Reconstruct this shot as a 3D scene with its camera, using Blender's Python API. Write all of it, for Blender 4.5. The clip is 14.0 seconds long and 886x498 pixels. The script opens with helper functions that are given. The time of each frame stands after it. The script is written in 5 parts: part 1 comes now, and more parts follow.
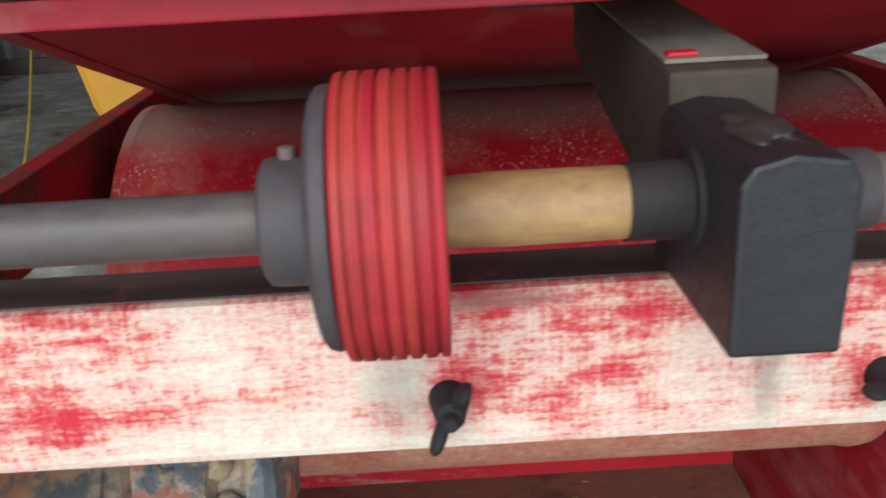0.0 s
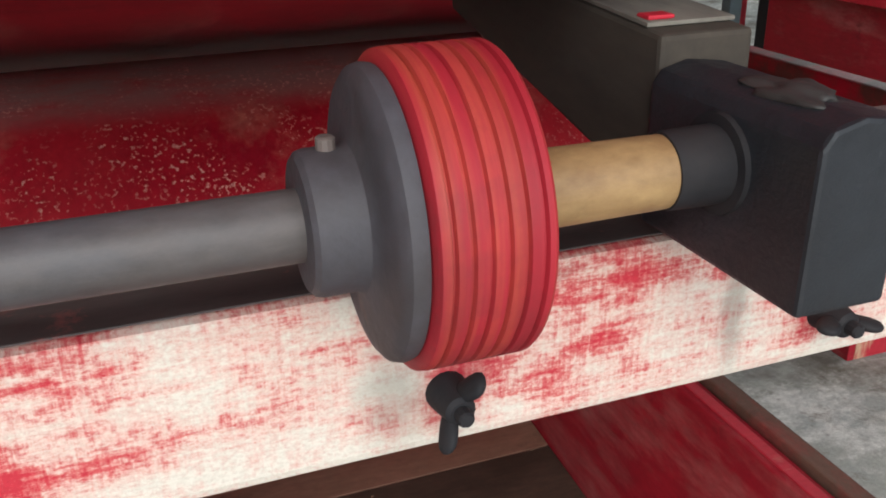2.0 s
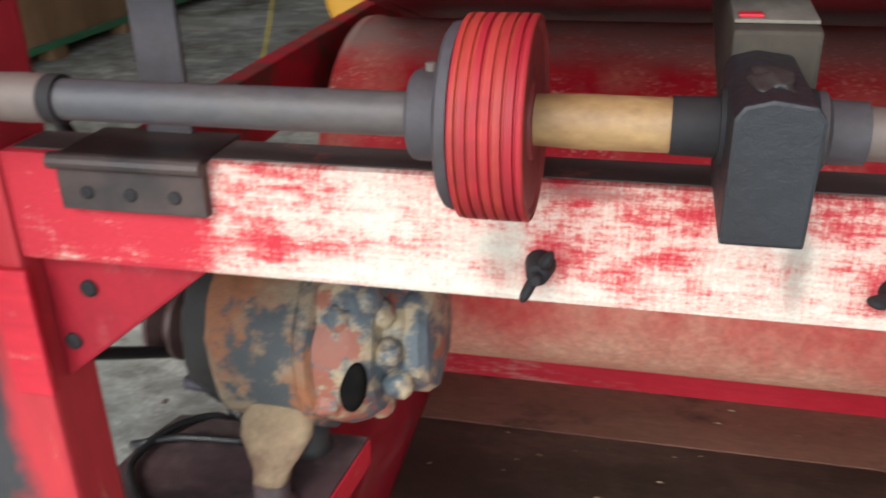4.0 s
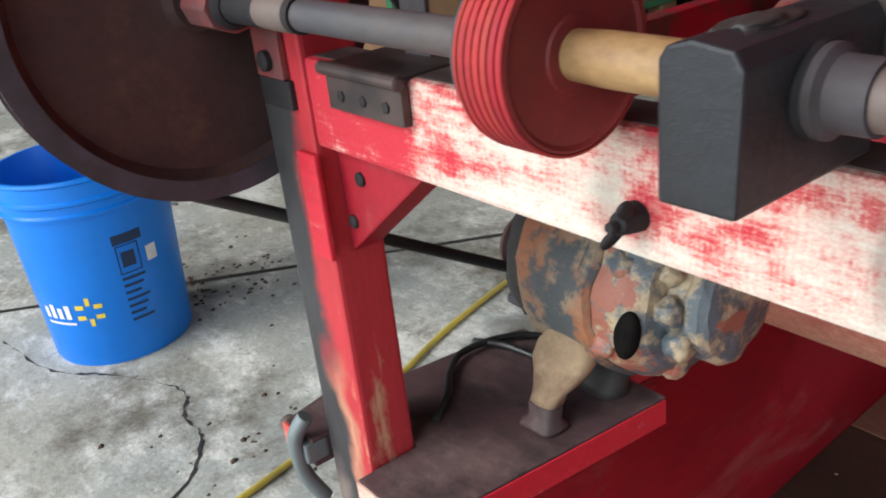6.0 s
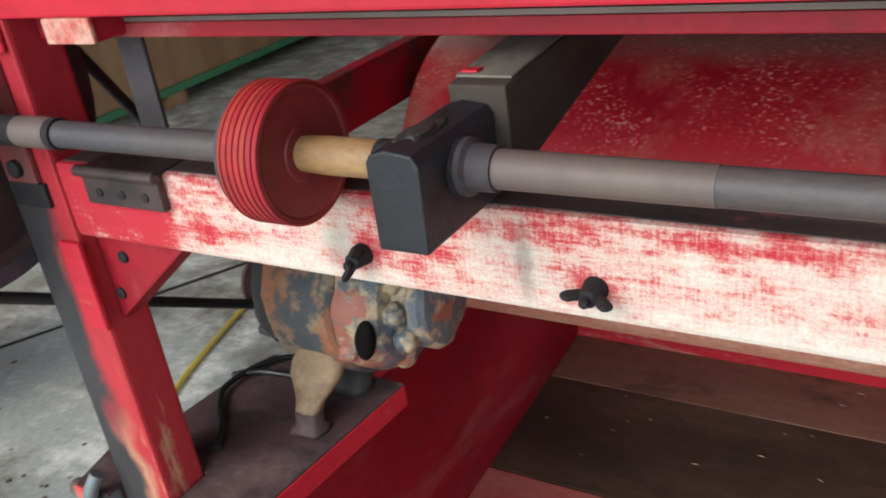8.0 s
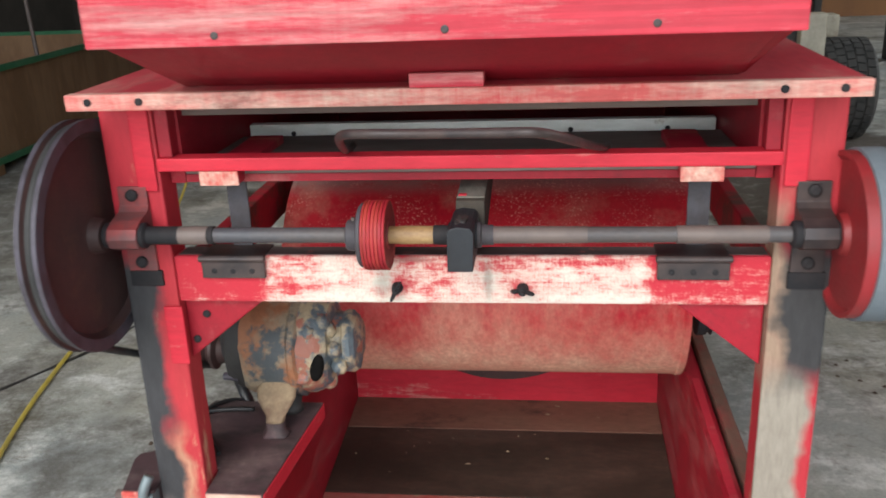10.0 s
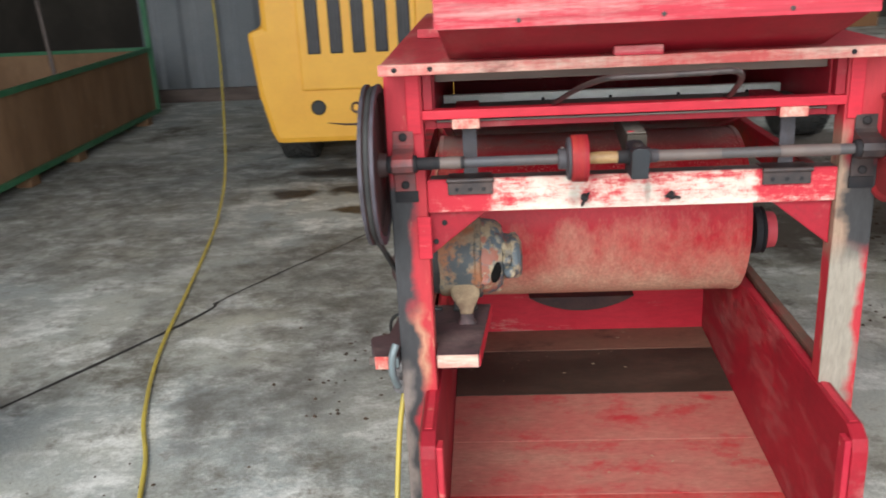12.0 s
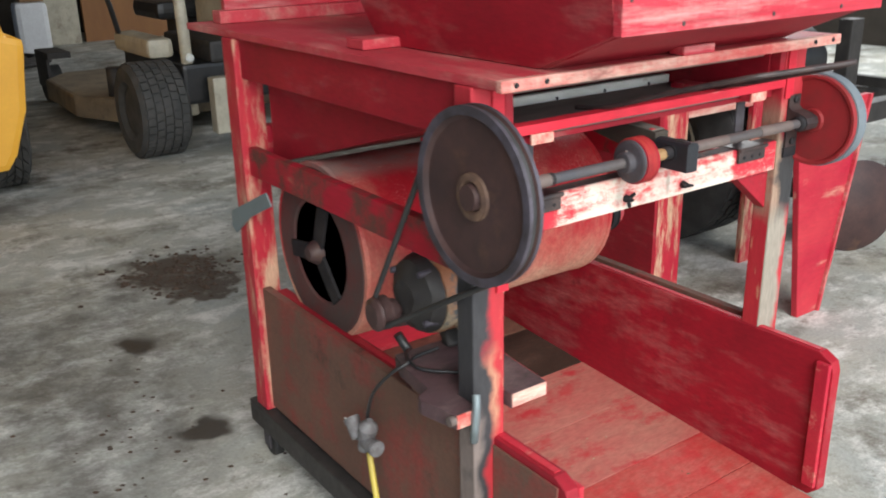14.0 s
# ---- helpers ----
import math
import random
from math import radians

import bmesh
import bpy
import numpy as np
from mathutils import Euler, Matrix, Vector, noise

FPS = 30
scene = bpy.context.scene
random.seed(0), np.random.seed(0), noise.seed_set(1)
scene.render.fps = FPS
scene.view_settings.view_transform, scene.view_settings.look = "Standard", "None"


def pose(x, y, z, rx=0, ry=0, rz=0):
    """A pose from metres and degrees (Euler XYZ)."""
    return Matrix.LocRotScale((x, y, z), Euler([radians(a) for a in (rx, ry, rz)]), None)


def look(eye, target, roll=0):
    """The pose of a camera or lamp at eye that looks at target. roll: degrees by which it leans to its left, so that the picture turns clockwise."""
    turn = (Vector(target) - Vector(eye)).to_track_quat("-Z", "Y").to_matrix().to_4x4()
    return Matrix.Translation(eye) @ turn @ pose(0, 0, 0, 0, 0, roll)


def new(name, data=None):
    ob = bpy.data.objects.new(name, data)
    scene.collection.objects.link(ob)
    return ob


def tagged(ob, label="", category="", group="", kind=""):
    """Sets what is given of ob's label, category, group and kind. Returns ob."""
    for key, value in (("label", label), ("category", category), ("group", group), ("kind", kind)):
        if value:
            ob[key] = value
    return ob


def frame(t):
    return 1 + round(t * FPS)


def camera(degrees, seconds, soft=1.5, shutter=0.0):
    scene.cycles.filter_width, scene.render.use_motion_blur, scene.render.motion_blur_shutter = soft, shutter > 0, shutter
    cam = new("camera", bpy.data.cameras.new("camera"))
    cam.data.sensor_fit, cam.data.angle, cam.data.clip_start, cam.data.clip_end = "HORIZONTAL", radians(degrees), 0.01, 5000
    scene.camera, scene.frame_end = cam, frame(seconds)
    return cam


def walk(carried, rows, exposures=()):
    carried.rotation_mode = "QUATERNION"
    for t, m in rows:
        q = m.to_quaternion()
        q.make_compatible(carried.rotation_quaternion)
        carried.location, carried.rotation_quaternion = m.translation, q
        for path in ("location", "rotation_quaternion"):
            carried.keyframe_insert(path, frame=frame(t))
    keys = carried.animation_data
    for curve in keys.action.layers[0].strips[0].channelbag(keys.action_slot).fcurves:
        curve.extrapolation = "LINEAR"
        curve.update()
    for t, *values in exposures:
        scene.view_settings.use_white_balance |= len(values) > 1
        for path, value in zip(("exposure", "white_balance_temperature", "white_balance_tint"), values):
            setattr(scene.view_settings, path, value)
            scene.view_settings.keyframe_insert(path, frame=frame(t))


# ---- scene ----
cam = camera(52.5, 14.0, soft=1.8, shutter=0.5)
PATH = [
    (0, (-0.066, -0.223, 0.826), (-0.049, 1.653, 0.132), -3.1),
    (0.5, (-0.046, -0.224, 0.832), (0.021, 1.644, 0.12), -3.9),
    (1, (-0.087, -0.208, 0.83), (0.312, 1.602, 0.078), -3.7),
    (1.5, (-0.114, -0.199, 0.832), (0.455, 1.552, 0.051), -2.5),
    (2, (-0.133, -0.191, 0.829), (0.481, 1.533, 0.023), -1.2),
    (4.5, (0.011, -0.317, 0.848), (-0.731, 1.33, -0.009), -2.1),
    (5, (0.053, -0.297, 0.848), (-0.955, 1.167, -0.07), -3.7),
    (5.5, (0.107, -0.261, 0.834), (-1.22, 0.944, -0.054), -5.3),
    (6, (0.134, -0.229, 0.828), (-1.345, 0.835, 0.001), -6.7),
    (6.5, (0.149, -0.219, 0.838), (-1.305, 0.924, 0.078), -5.9),
    (7, (0.181, -0.226, 0.868), (-1.179, 1.036, 0.121), -6.2),
    (7.5, (0.209, -0.262, 0.88), (-0.996, 1.107, 0.058), -8.7),
    (8, (0.197, -0.315, 0.891), (-0.811, 1.177, 0.021), -8.7),
    (8.5, (0.144, -0.407, 0.927), (-0.532, 1.298, 0.128), -7.1),
    (11, (0.081, -1.109, 1.056), (-0.123, 0.773, 0.409), -2.1),
    (11.5, (0.04, -1.225, 1.05), (-0.237, 0.644, 0.395), -2.4),
    (12, (-0.196, -1.266, 1.048), (-0.312, 0.628, 0.416), -2.8),
    (12.5, (-0.404, -1.136, 1.04), (-0.234, 0.748, 0.392), -0.9),
    (13, (-0.56, -0.953, 1.053), (-0.135, 0.849, 0.296), -0.1),
    (13.5, (-0.803, -0.834, 1.065), (0.123, 0.777, 0.324), -1.8),
    (14, (-1.009, -0.869, 1.073), (0.08, 0.668, 0.402), -1.2),
]
walk(cam, [(t, look(eye, target, roll)) for t, eye, target, roll in PATH],
     [(0, 0.0), (1.5, -0.12), (2, -0.12), (4.5, 0.27), (5.5, 0.27), (6.5, 0.12), (8.5, -0.03), (11, 0.2), (12.5, 0.24), (14, 0.34)])


# ---- light ----
world = bpy.data.worlds.new("sky")
scene.world = world
world.use_nodes = True
_n = world.node_tree.nodes
_sky = _n.new("ShaderNodeTexSky")
_sky.sky_type = "NISHITA"
_sky.sun_disc = False
_sky.sun_elevation = radians(42)
_sky.sun_rotation = radians(200)
world.node_tree.links.new(_sky.outputs[0], _n["Background"].inputs[0])
_n["Background"].inputs[1].default_value = 0.12

sun = new("sun", bpy.data.lights.new("sun", "SUN"))
sun.data.energy, sun.data.angle, sun.data.color = 1.7, radians(25), (1.0, 0.96, 0.9)
sun.matrix_world = look((-2.2, -6, 6), (0, 0, 0.5))


def area(name, eye, target, w, h, watts, color=(1, 1, 1)):
    ob = new(name, bpy.data.lights.new(name, "AREA"))
    ob.data.shape, ob.data.size, ob.data.size_y, ob.data.energy, ob.data.color = "RECTANGLE", w, h, watts, color
    ob.matrix_world = look(eye, target)
    return ob


# daylight through the open front of the shed, and an added fill lamp on the right
area("door_daylight", (-0.7, -3.4, 2.3), (-0.2, 1.5, 0.3), 6.0, 3.6, 250, (0.94, 0.985, 1.0))
area("side_daylight", (6.6, 4.4, 2.2), (0.4, 4.2, 0.2), 5.0, 3.4, 230, (0.95, 0.985, 1.0))


# ---- materials ----
def _mat(name):
    m = bpy.data.materials.new(name)
    m.use_nodes = True
    return m, m.node_tree.nodes, m.node_tree.links, m.node_tree.nodes["Principled BSDF"]


def _coords(n, l, scale=(1, 1, 1)):
    c = n.new("ShaderNodeTexCoord")
    mp = n.new("ShaderNodeMapping")
    mp.inputs["Scale"].default_value = scale
    l.new(c.outputs["Object"], mp.inputs["Vector"])
    return mp.outputs[0]


def _noise(n, l, vec, scale, detail=6, rough=0.6):
    t = n.new("ShaderNodeTexNoise")
    t.inputs["Scale"].default_value, t.inputs["Detail"].default_value, t.inputs["Roughness"].default_value = scale, detail, rough
    l.new(vec, t.inputs["Vector"])
    return t.outputs["Fac"]


def _ramp(n, l, fac, a, b, ca=(0, 0, 0, 1), cb=(1, 1, 1, 1)):
    r = n.new("ShaderNodeValToRGB")
    r.color_ramp.elements[0].position, r.color_ramp.elements[1].position = a, b
    r.color_ramp.elements[0].color, r.color_ramp.elements[1].color = ca, cb
    l.new(fac, r.inputs[0])
    return r.outputs[0]


def _mix(n, l, fac, a, b, kind="MIX"):
    x = n.new("ShaderNodeMix")
    x.data_type, x.blend_type = "RGBA", kind
    for sock, v in ((x.inputs[0], fac), (x.inputs[6], a), (x.inputs[7], b)):
        if isinstance(v, (int, float)):
            sock.default_value = v
        elif isinstance(v, tuple):
            sock.default_value = (*v[:3], 1)
        else:
            l.new(v, sock)
    return x.outputs[2]


def _math(n, l, op, a, b=0.0, clamp=False):
    x = n.new("ShaderNodeMath")
    x.operation, x.use_clamp = op, clamp
    for sock, v in ((x.inputs[0], a), (x.inputs[1], b)):
        if isinstance(v, (int, float)):
            sock.default_value = v
        else:
            l.new(v, sock)
    return x.outputs[0]


def _bump(n, l, bsdf, fac, strength=0.3, dist=0.002):
    b = n.new("ShaderNodeBump")
    b.inputs["Strength"].default_value, b.inputs["Distance"].default_value = strength, dist
    l.new(fac, b.inputs["Height"])
    l.new(b.outputs[0], bsdf.inputs["Normal"])


def surface(name, base, other, scale=8.0, stretch=(1, 1, 1), lo=0.4, hi=0.65, grain=60.0, grain_amt=0.25, rough=0.6, metal=0.0, bump=0.2, bdist=0.001, dirt=None, dirt_lo=0.55, dirt_hi=0.75, dirt_scale=3.0, spec=0.5):
    """Two colours in patches, fine grain over them, dirt in larger patches."""
    m, n, l, p = _mat(name)
    v = _coords(n, l, stretch)
    patch = _ramp(n, l, _noise(n, l, v, scale, 8, 0.65), lo, hi)
    col = _mix(n, l, patch, base, other)
    g = _noise(n, l, v, grain, 4, 0.7)
    col = _mix(n, l, grain_amt, col, _ramp(n, l, g, 0.25, 0.75, (0.25, 0.25, 0.25, 1), (1.0, 1.0, 1.0, 1)), "MULTIPLY")
    if dirt:
        d = _ramp(n, l, _noise(n, l, _coords(n, l), dirt_scale, 6, 0.7), dirt_lo, dirt_hi)
        col = _mix(n, l, d, col, dirt)
    l.new(col, p.inputs["Base Color"])
    p.inputs["Metallic"].default_value = metal
    p.inputs["Specular IOR Level"].default_value = spec
    rr = _ramp(n, l, g, 0.2, 0.8, (max(rough - 0.12, 0.05),) * 3 + (1,), (min(rough + 0.12, 1),) * 3 + (1,))
    l.new(rr, p.inputs["Roughness"])
    _bump(n, l, p, g, bump, bdist)
    return m


def spots(n, l, vec, places, warp=0.25, wave=9.0):
    """How deep a point lies in one of several round-ish spots (x, y, half-size x, half-size y): 0 outside, 1 in the middle."""
    nz = n.new("ShaderNodeTexNoise")
    nz.inputs["Scale"].default_value, nz.inputs["Detail"].default_value = wave, 6
    l.new(vec, nz.inputs["Vector"])
    off = n.new("ShaderNodeVectorMath")
    off.operation = "MULTIPLY_ADD"
    l.new(nz.outputs["Color"], off.inputs[0])
    off.inputs[1].default_value, off.inputs[2].default_value = (warp,) * 3, (-warp / 2,) * 3
    add = n.new("ShaderNodeVectorMath")
    l.new(vec, add.inputs[0])
    l.new(off.outputs[0], add.inputs[1])
    total = None
    for x, y, a, b in places:
        mp = n.new("ShaderNodeMapping")
        mp.vector_type = "TEXTURE"
        mp.inputs["Location"].default_value, mp.inputs["Scale"].default_value = (x, y, 0), (a, b, 50)
        l.new(add.outputs[0], mp.inputs["Vector"])
        ln = n.new("ShaderNodeVectorMath")
        ln.operation = "LENGTH"
        l.new(mp.outputs[0], ln.inputs[0])
        k = _math(n, l, "SUBTRACT", 1.0, ln.outputs["Value"], True)
        total = k if total is None else _math(n, l, "MAXIMUM", total, k)
    return total


def chipped(name, paint, paint2, bare, amount=0.5, scale=18.0, stretch=(0.3, 1, 1), edge=0.05, cross=0.35, zones=(), dark=None, dark_amount=0.62, rough=0.55, flecks=None, dust=None, lines=0.0):
    """Old paint rubbed through to bare wood, in streaks along and across the board. zones: (x or z, from, to, gain) push the wear up or down."""
    m, n, l, p = _mat(name)
    v = _coords(n, l, stretch)
    v2 = _coords(n, l, (stretch[2] * 2.5, 1, 0.35))
    f1 = _noise(n, l, v, scale, 12, 0.72)
    f2 = _noise(n, l, v2, scale * 2.2, 10, 0.75)
    fac = _math(n, l, "ADD", _math(n, l, "MULTIPLY", f1, 1 - cross), _math(n, l, "MULTIPLY", f2, cross))
    c = n.new("ShaderNodeTexCoord")
    sep = n.new("ShaderNodeSeparateXYZ")
    l.new(c.outputs["Object"], sep.inputs[0])
    for axis, lo, hi, gain in zones:
        r = n.new("ShaderNodeMapRange")
        r.interpolation_type = "SMOOTHSTEP"
        for sock, val in zip(("From Min", "From Max", "To Min", "To Max"), (lo, hi, 0.0, gain)):
            r.inputs[sock].default_value = val
        l.new(sep.outputs["XYZ".index(axis)], r.inputs["Value"])
        fac = _math(n, l, "ADD", fac, r.outputs[0])
    t = 0.5 + (0.5 - amount) * 0.5
    wear = _ramp(n, l, fac, t - edge, t + edge)
    shade = _ramp(n, l, _noise(n, l, _coords(n, l), 7, 8, 0.7), 0.35, 0.68)
    col = _mix(n, l, shade, paint, paint2)
    g = _noise(n, l, v, 150, 6, 0.75)
    col = _mix(n, l, wear, col, _mix(n, l, _ramp(n, l, g, 0.3, 0.7), tuple(k * 0.72 for k in bare), bare))
    col = _mix(n, l, 0.3, col, _ramp(n, l, g, 0.3, 0.62, (0.3, 0.27, 0.27, 1), (1, 1, 1, 1)), "MULTIPLY")
    if dark:
        d = _ramp(n, l, _noise(n, l, _coords(n, l, (0.6, 1, 1)), 13, 10, 0.72), dark_amount - 0.06, dark_amount + 0.08)
        col = _mix(n, l, d, col, dark)
    if lines:
        k = _noise(n, l, _coords(n, l, (5, 40, 260)), 1.0, 5, 0.6)
        col = _mix(n, l, lines, col, _ramp(n, l, k, 0.42, 0.6, (0.45, 0.42, 0.42, 1), (1, 1, 1, 1)), "MULTIPLY")
    if dust:
        r = n.new("ShaderNodeMapRange")
        r.interpolation_type = "SMOOTHSTEP"
        r.inputs["From Min"].default_value, r.inputs["From Max"].default_value = dust[0], dust[1]
        l.new(sep.outputs["Z"], r.inputs["Value"])
        k = _math(n, l, "MULTIPLY", r.outputs[0], _ramp(n, l, _noise(n, l, _coords(n, l, (0.5, 1, 1)), 17, 8, 0.7), 0.30, 0.52))
        col = _mix(n, l, _math(n, l, "MULTIPLY", k, 0.85), col, dust[2])
    if flecks:
        r = n.new("ShaderNodeMapRange")
        r.inputs["From Min"].default_value, r.inputs["From Max"].default_value = 0.575, 0.625
        l.new(sep.outputs["Z"], r.inputs["Value"])
        k = _math(n, l, "MULTIPLY", _ramp(n, l, _noise(n, l, _coords(n, l), 330, 2, 0.5), 0.58, 0.68), r.outputs[0])
        k = _math(n, l, "MULTIPLY", k, _ramp(n, l, _noise(n, l, _coords(n, l), 16, 5, 0.6), 0.45, 0.62))
        col = _mix(n, l, k, col, flecks)
    l.new(col, p.inputs["Base Color"])
    l.new(_ramp(n, l, wear, 0, 1, (rough,) * 3 + (1,), (0.85,) * 3 + (1,)), p.inputs["Roughness"])
    p.inputs["Specular IOR Level"].default_value = 0.35
    _bump(n, l, p, _math(n, l, "ADD", g, _math(n, l, "MULTIPLY", wear, -0.6)), 0.35, 0.0008)
    return m


def rubbed_bar(name):
    """Red paint on a board rubbed through: red, then thin pink, then pale wood; streaks along, hatching across, grey grease spots."""
    m, n, l, p = _mat(name)
    c = n.new("ShaderNodeTexCoord")
    sep = n.new("ShaderNodeSeparateXYZ")
    l.new(c.outputs["Object"], sep.inputs[0])
    flat = n.new("ShaderNodeCombineXYZ")
    l.new(sep.outputs["X"], flat.inputs["X"])
    l.new(sep.outputs["Z"], flat.inputs["Y"])
    patch = _noise(n, l, _coords(n, l, (42, 30, 75)), 1.0, 12, 0.68)
    streak = _noise(n, l, _coords(n, l, (32, 30, 420)), 1.0, 8, 0.7)
    hatch = _noise(n, l, _coords(n, l, (620, 30, 60)), 1.0, 6, 0.7)
    fine = _noise(n, l, _coords(n, l, (700, 400, 1100)), 1.0, 5, 0.7)
    fac = _math(n, l, "MULTIPLY", patch, 0.47)
    for k, w in ((streak, 0.28), (hatch, 0.19), (fine, 0.18)):
        fac = _math(n, l, "ADD", fac, _math(n, l, "MULTIPLY", k, w))
    # more wood (+) or more paint (-) along the board
    for x0, x1, gain in ((-0.192, -0.212, -0.14), (0.172, 0.19, -0.13), (-0.16, -0.12, 0.04), (-0.075, -0.055, -0.055), (-0.012, 0.004, 0.05), (0.028, 0.045, -0.025), (0.065, 0.08, 0.02)):
        r = n.new("ShaderNodeMapRange")
        r.interpolation_type = "SMOOTHSTEP"
        for sock, val in zip(("From Min", "From Max", "To Min", "To Max"), (x0, x1, 0.0, gain)):
            r.inputs[sock].default_value = val
        l.new(sep.outputs["X"], r.inputs["Value"])
        fac = _math(n, l, "ADD", fac, r.outputs[0])
    for z0, z1, gain in ((0.716, 0.731, -0.035), (0.694, 0.684, 0.05)):
        r = n.new("ShaderNodeMapRange")
        for sock, val in zip(("From Min", "From Max", "To Min", "To Max"), (z0, z1, 0.0, gain)):
            r.inputs[sock].default_value = val
        l.new(sep.outputs["Z"], r.inputs["Value"])
        fac = _math(n, l, "ADD", fac, r.outputs[0])
    paint = spots(n, l, flat.outputs[0], [(-0.0645, 0.698, 0.013, 0.016), (0.0595, 0.698, 0.018, 0.014), (-0.175, 0.697, 0.035, 0.009), (0.02, 0.722, 0.055, 0.008), (0.12, 0.724, 0.05, 0.006)], 0.010, 120)
    fac = _math(n, l, "SUBTRACT", fac, _math(n, l, "MULTIPLY", _ramp(n, l, paint, 0.05, 0.7), 0.08))
    ramp = n.new("ShaderNodeValToRGB")
    els = ramp.color_ramp.elements
    els[0].position, els[0].color = 0.465, (0.50, 0.028, 0.045, 1)
    els[1].position, els[1].color = 0.655, (0.66, 0.60, 0.52, 1)
    e = els.new(0.515)
    e.color = (0.57, 0.14, 0.13, 1)
    e = els.new(0.568)
    e.color = (0.66, 0.42, 0.36, 1)
    l.new(fac, ramp.inputs[0])
    col = _mix(n, l, 0.35, ramp.outputs[0], _ramp(n, l, fine, 0.3, 0.6, (0.55, 0.52, 0.5, 1), (1, 1, 1, 1)), "MULTIPLY")
    grease = spots(n, l, flat.outputs[0], [(-0.079, 0.699, 0.014, 0.022), (0.026, 0.705, 0.007, 0.03), (-0.05, 0.727, 0.03, 0.004)], 0.008, 150)
    col = _mix(n, l, _math(n, l, "MULTIPLY", _ramp(n, l, grease, 0.05, 0.7), 0.55), col, (0.20, 0.18, 0.15))
    l.new(col, p.inputs["Base Color"])
    p.inputs["Roughness"].default_value = 0.75
    p.inputs["Specular IOR Level"].default_value = 0.3
    _bump(n, l, p, _math(n, l, "ADD", fine, _math(n, l, "MULTIPLY", streak, 0.8)), 0.45, 0.0008)
    return m


def stained_post(name, zones):
    """Red upright timber; zones of (x0, x1, z0, z1, colour) are stained, with ragged borders."""
    m, n, l, p = _mat(name)
    v = _coords(n, l, (1, 1, 0.22))
    g = _noise(n, l, v, 140, 6, 0.75)
    wear = _ramp(n, l, _noise(n, l, v, 24, 12, 0.72), 0.59, 0.67)
    col = _mix(n, l, wear, _mix(n, l, _noise(n, l, v, 9), RED, (0.5, 0.05, 0.05)), (0.60, 0.33, 0.20))
    c = n.new("ShaderNodeTexCoord")
    nz = n.new("ShaderNodeTexNoise")
    nz.inputs["Scale"].default_value, nz.inputs["Detail"].default_value = 14.0, 8
    l.new(c.outputs["Object"], nz.inputs["Vector"])
    sep = n.new("ShaderNodeSeparateXYZ")
    l.new(c.outputs["Object"], sep.inputs[0])
    wob = _math(n, l, "MULTIPLY", _math(n, l, "SUBTRACT", nz.outputs["Fac"], 0.5), 0.07)
    for x0, x1, z0, z1, colour, *front in zones:
        k = 1.0
        if front:
            k = _math(n, l, "LESS_THAN", sep.outputs["Y"], 0.003)
        for axis, lo, hi, soft in (("X", x0, x1, 0.006), ("Z", z0, z1, 0.02)):
            val = _math(n, l, "ADD", sep.outputs[axis], wob)
            for a, b in ((lo - soft, lo + soft), (hi + soft, hi - soft)):
                r = n.new("ShaderNodeMapRange")
                for sock, w in zip(("From Min", "From Max"), (a, b)):
                    r.inputs[sock].default_value = w
                l.new(val, r.inputs["Value"])
                k = _math(n, l, "MULTIPLY", k, r.outputs[0])
        col = _mix(n, l, k, col, _mix(n, l, g, tuple(q * 0.6 for q in colour), colour))
    col = _mix(n, l, 0.3, col, _ramp(n, l, g, 0.3, 0.65, (0.3, 0.28, 0.28, 1), (1, 1, 1, 1)), "MULTIPLY")
    l.new(col, p.inputs["Base Color"])
    p.inputs["Roughness"].default_value = 0.6
    p.inputs["Specular IOR Level"].default_value = 0.35
    _bump(n, l, p, g, 0.3, 0.0008)
    return m


RED, PALE = (0.42, 0.010, 0.034), (0.80, 0.66, 0.52)
BLACK = (0.055, 0.054, 0.058)
red_x = chipped("red_paint_boards_along_x", RED, (0.52, 0.035, 0.05), (0.66, 0.30, 0.22), 0.3, 16, (0.2, 1, 1), 0.05, 0.15)
red_bright = chipped("fresh_red_rail", (0.55, 0.015, 0.035), (0.6, 0.03, 0.05), (0.75, 0.42, 0.34), 0.24, 20, (0.2, 1, 1), 0.05, 0.1)
red_y = chipped("red_paint_boards_along_y", RED, (0.36, 0.010, 0.022), (0.5, 0.2, 0.15), 0.22, 14, (1, 0.2, 1), 0.05, 0.1, dark=(0.11, 0.045, 0.035), dark_amount=0.53)
red_side = chipped("red_tray_side", (0.36, 0.010, 0.024), (0.25, 0.010, 0.020), (0.44, 0.14, 0.13), 0.25, 12, (1, 0.3, 1), 0.10, 0.1, dark=(0.13, 0.012, 0.017), dark_amount=0.66)
red_z = chipped("red_paint_uprights", RED, (0.52, 0.04, 0.05), (0.68, 0.42, 0.28), 0.40, 16, (1, 1, 0.2), 0.05, 0.1)
red_top = chipped("faded_red_tabletop", (0.46, 0.025, 0.045), (0.54, 0.07, 0.085), (0.62, 0.30, 0.25), 0.32, 12, (1, 0.25, 1), 0.09, 0.2, dark=(0.2, 0.06, 0.05), dark_amount=0.68)
red_hopper = chipped("faded_pink_red_hopper", (0.52, 0.025, 0.045), (0.57, 0.05, 0.075), (0.70, 0.32, 0.30), 0.36, 26, (0.12, 1, 1), 0.07, 0.08, lines=0.4)
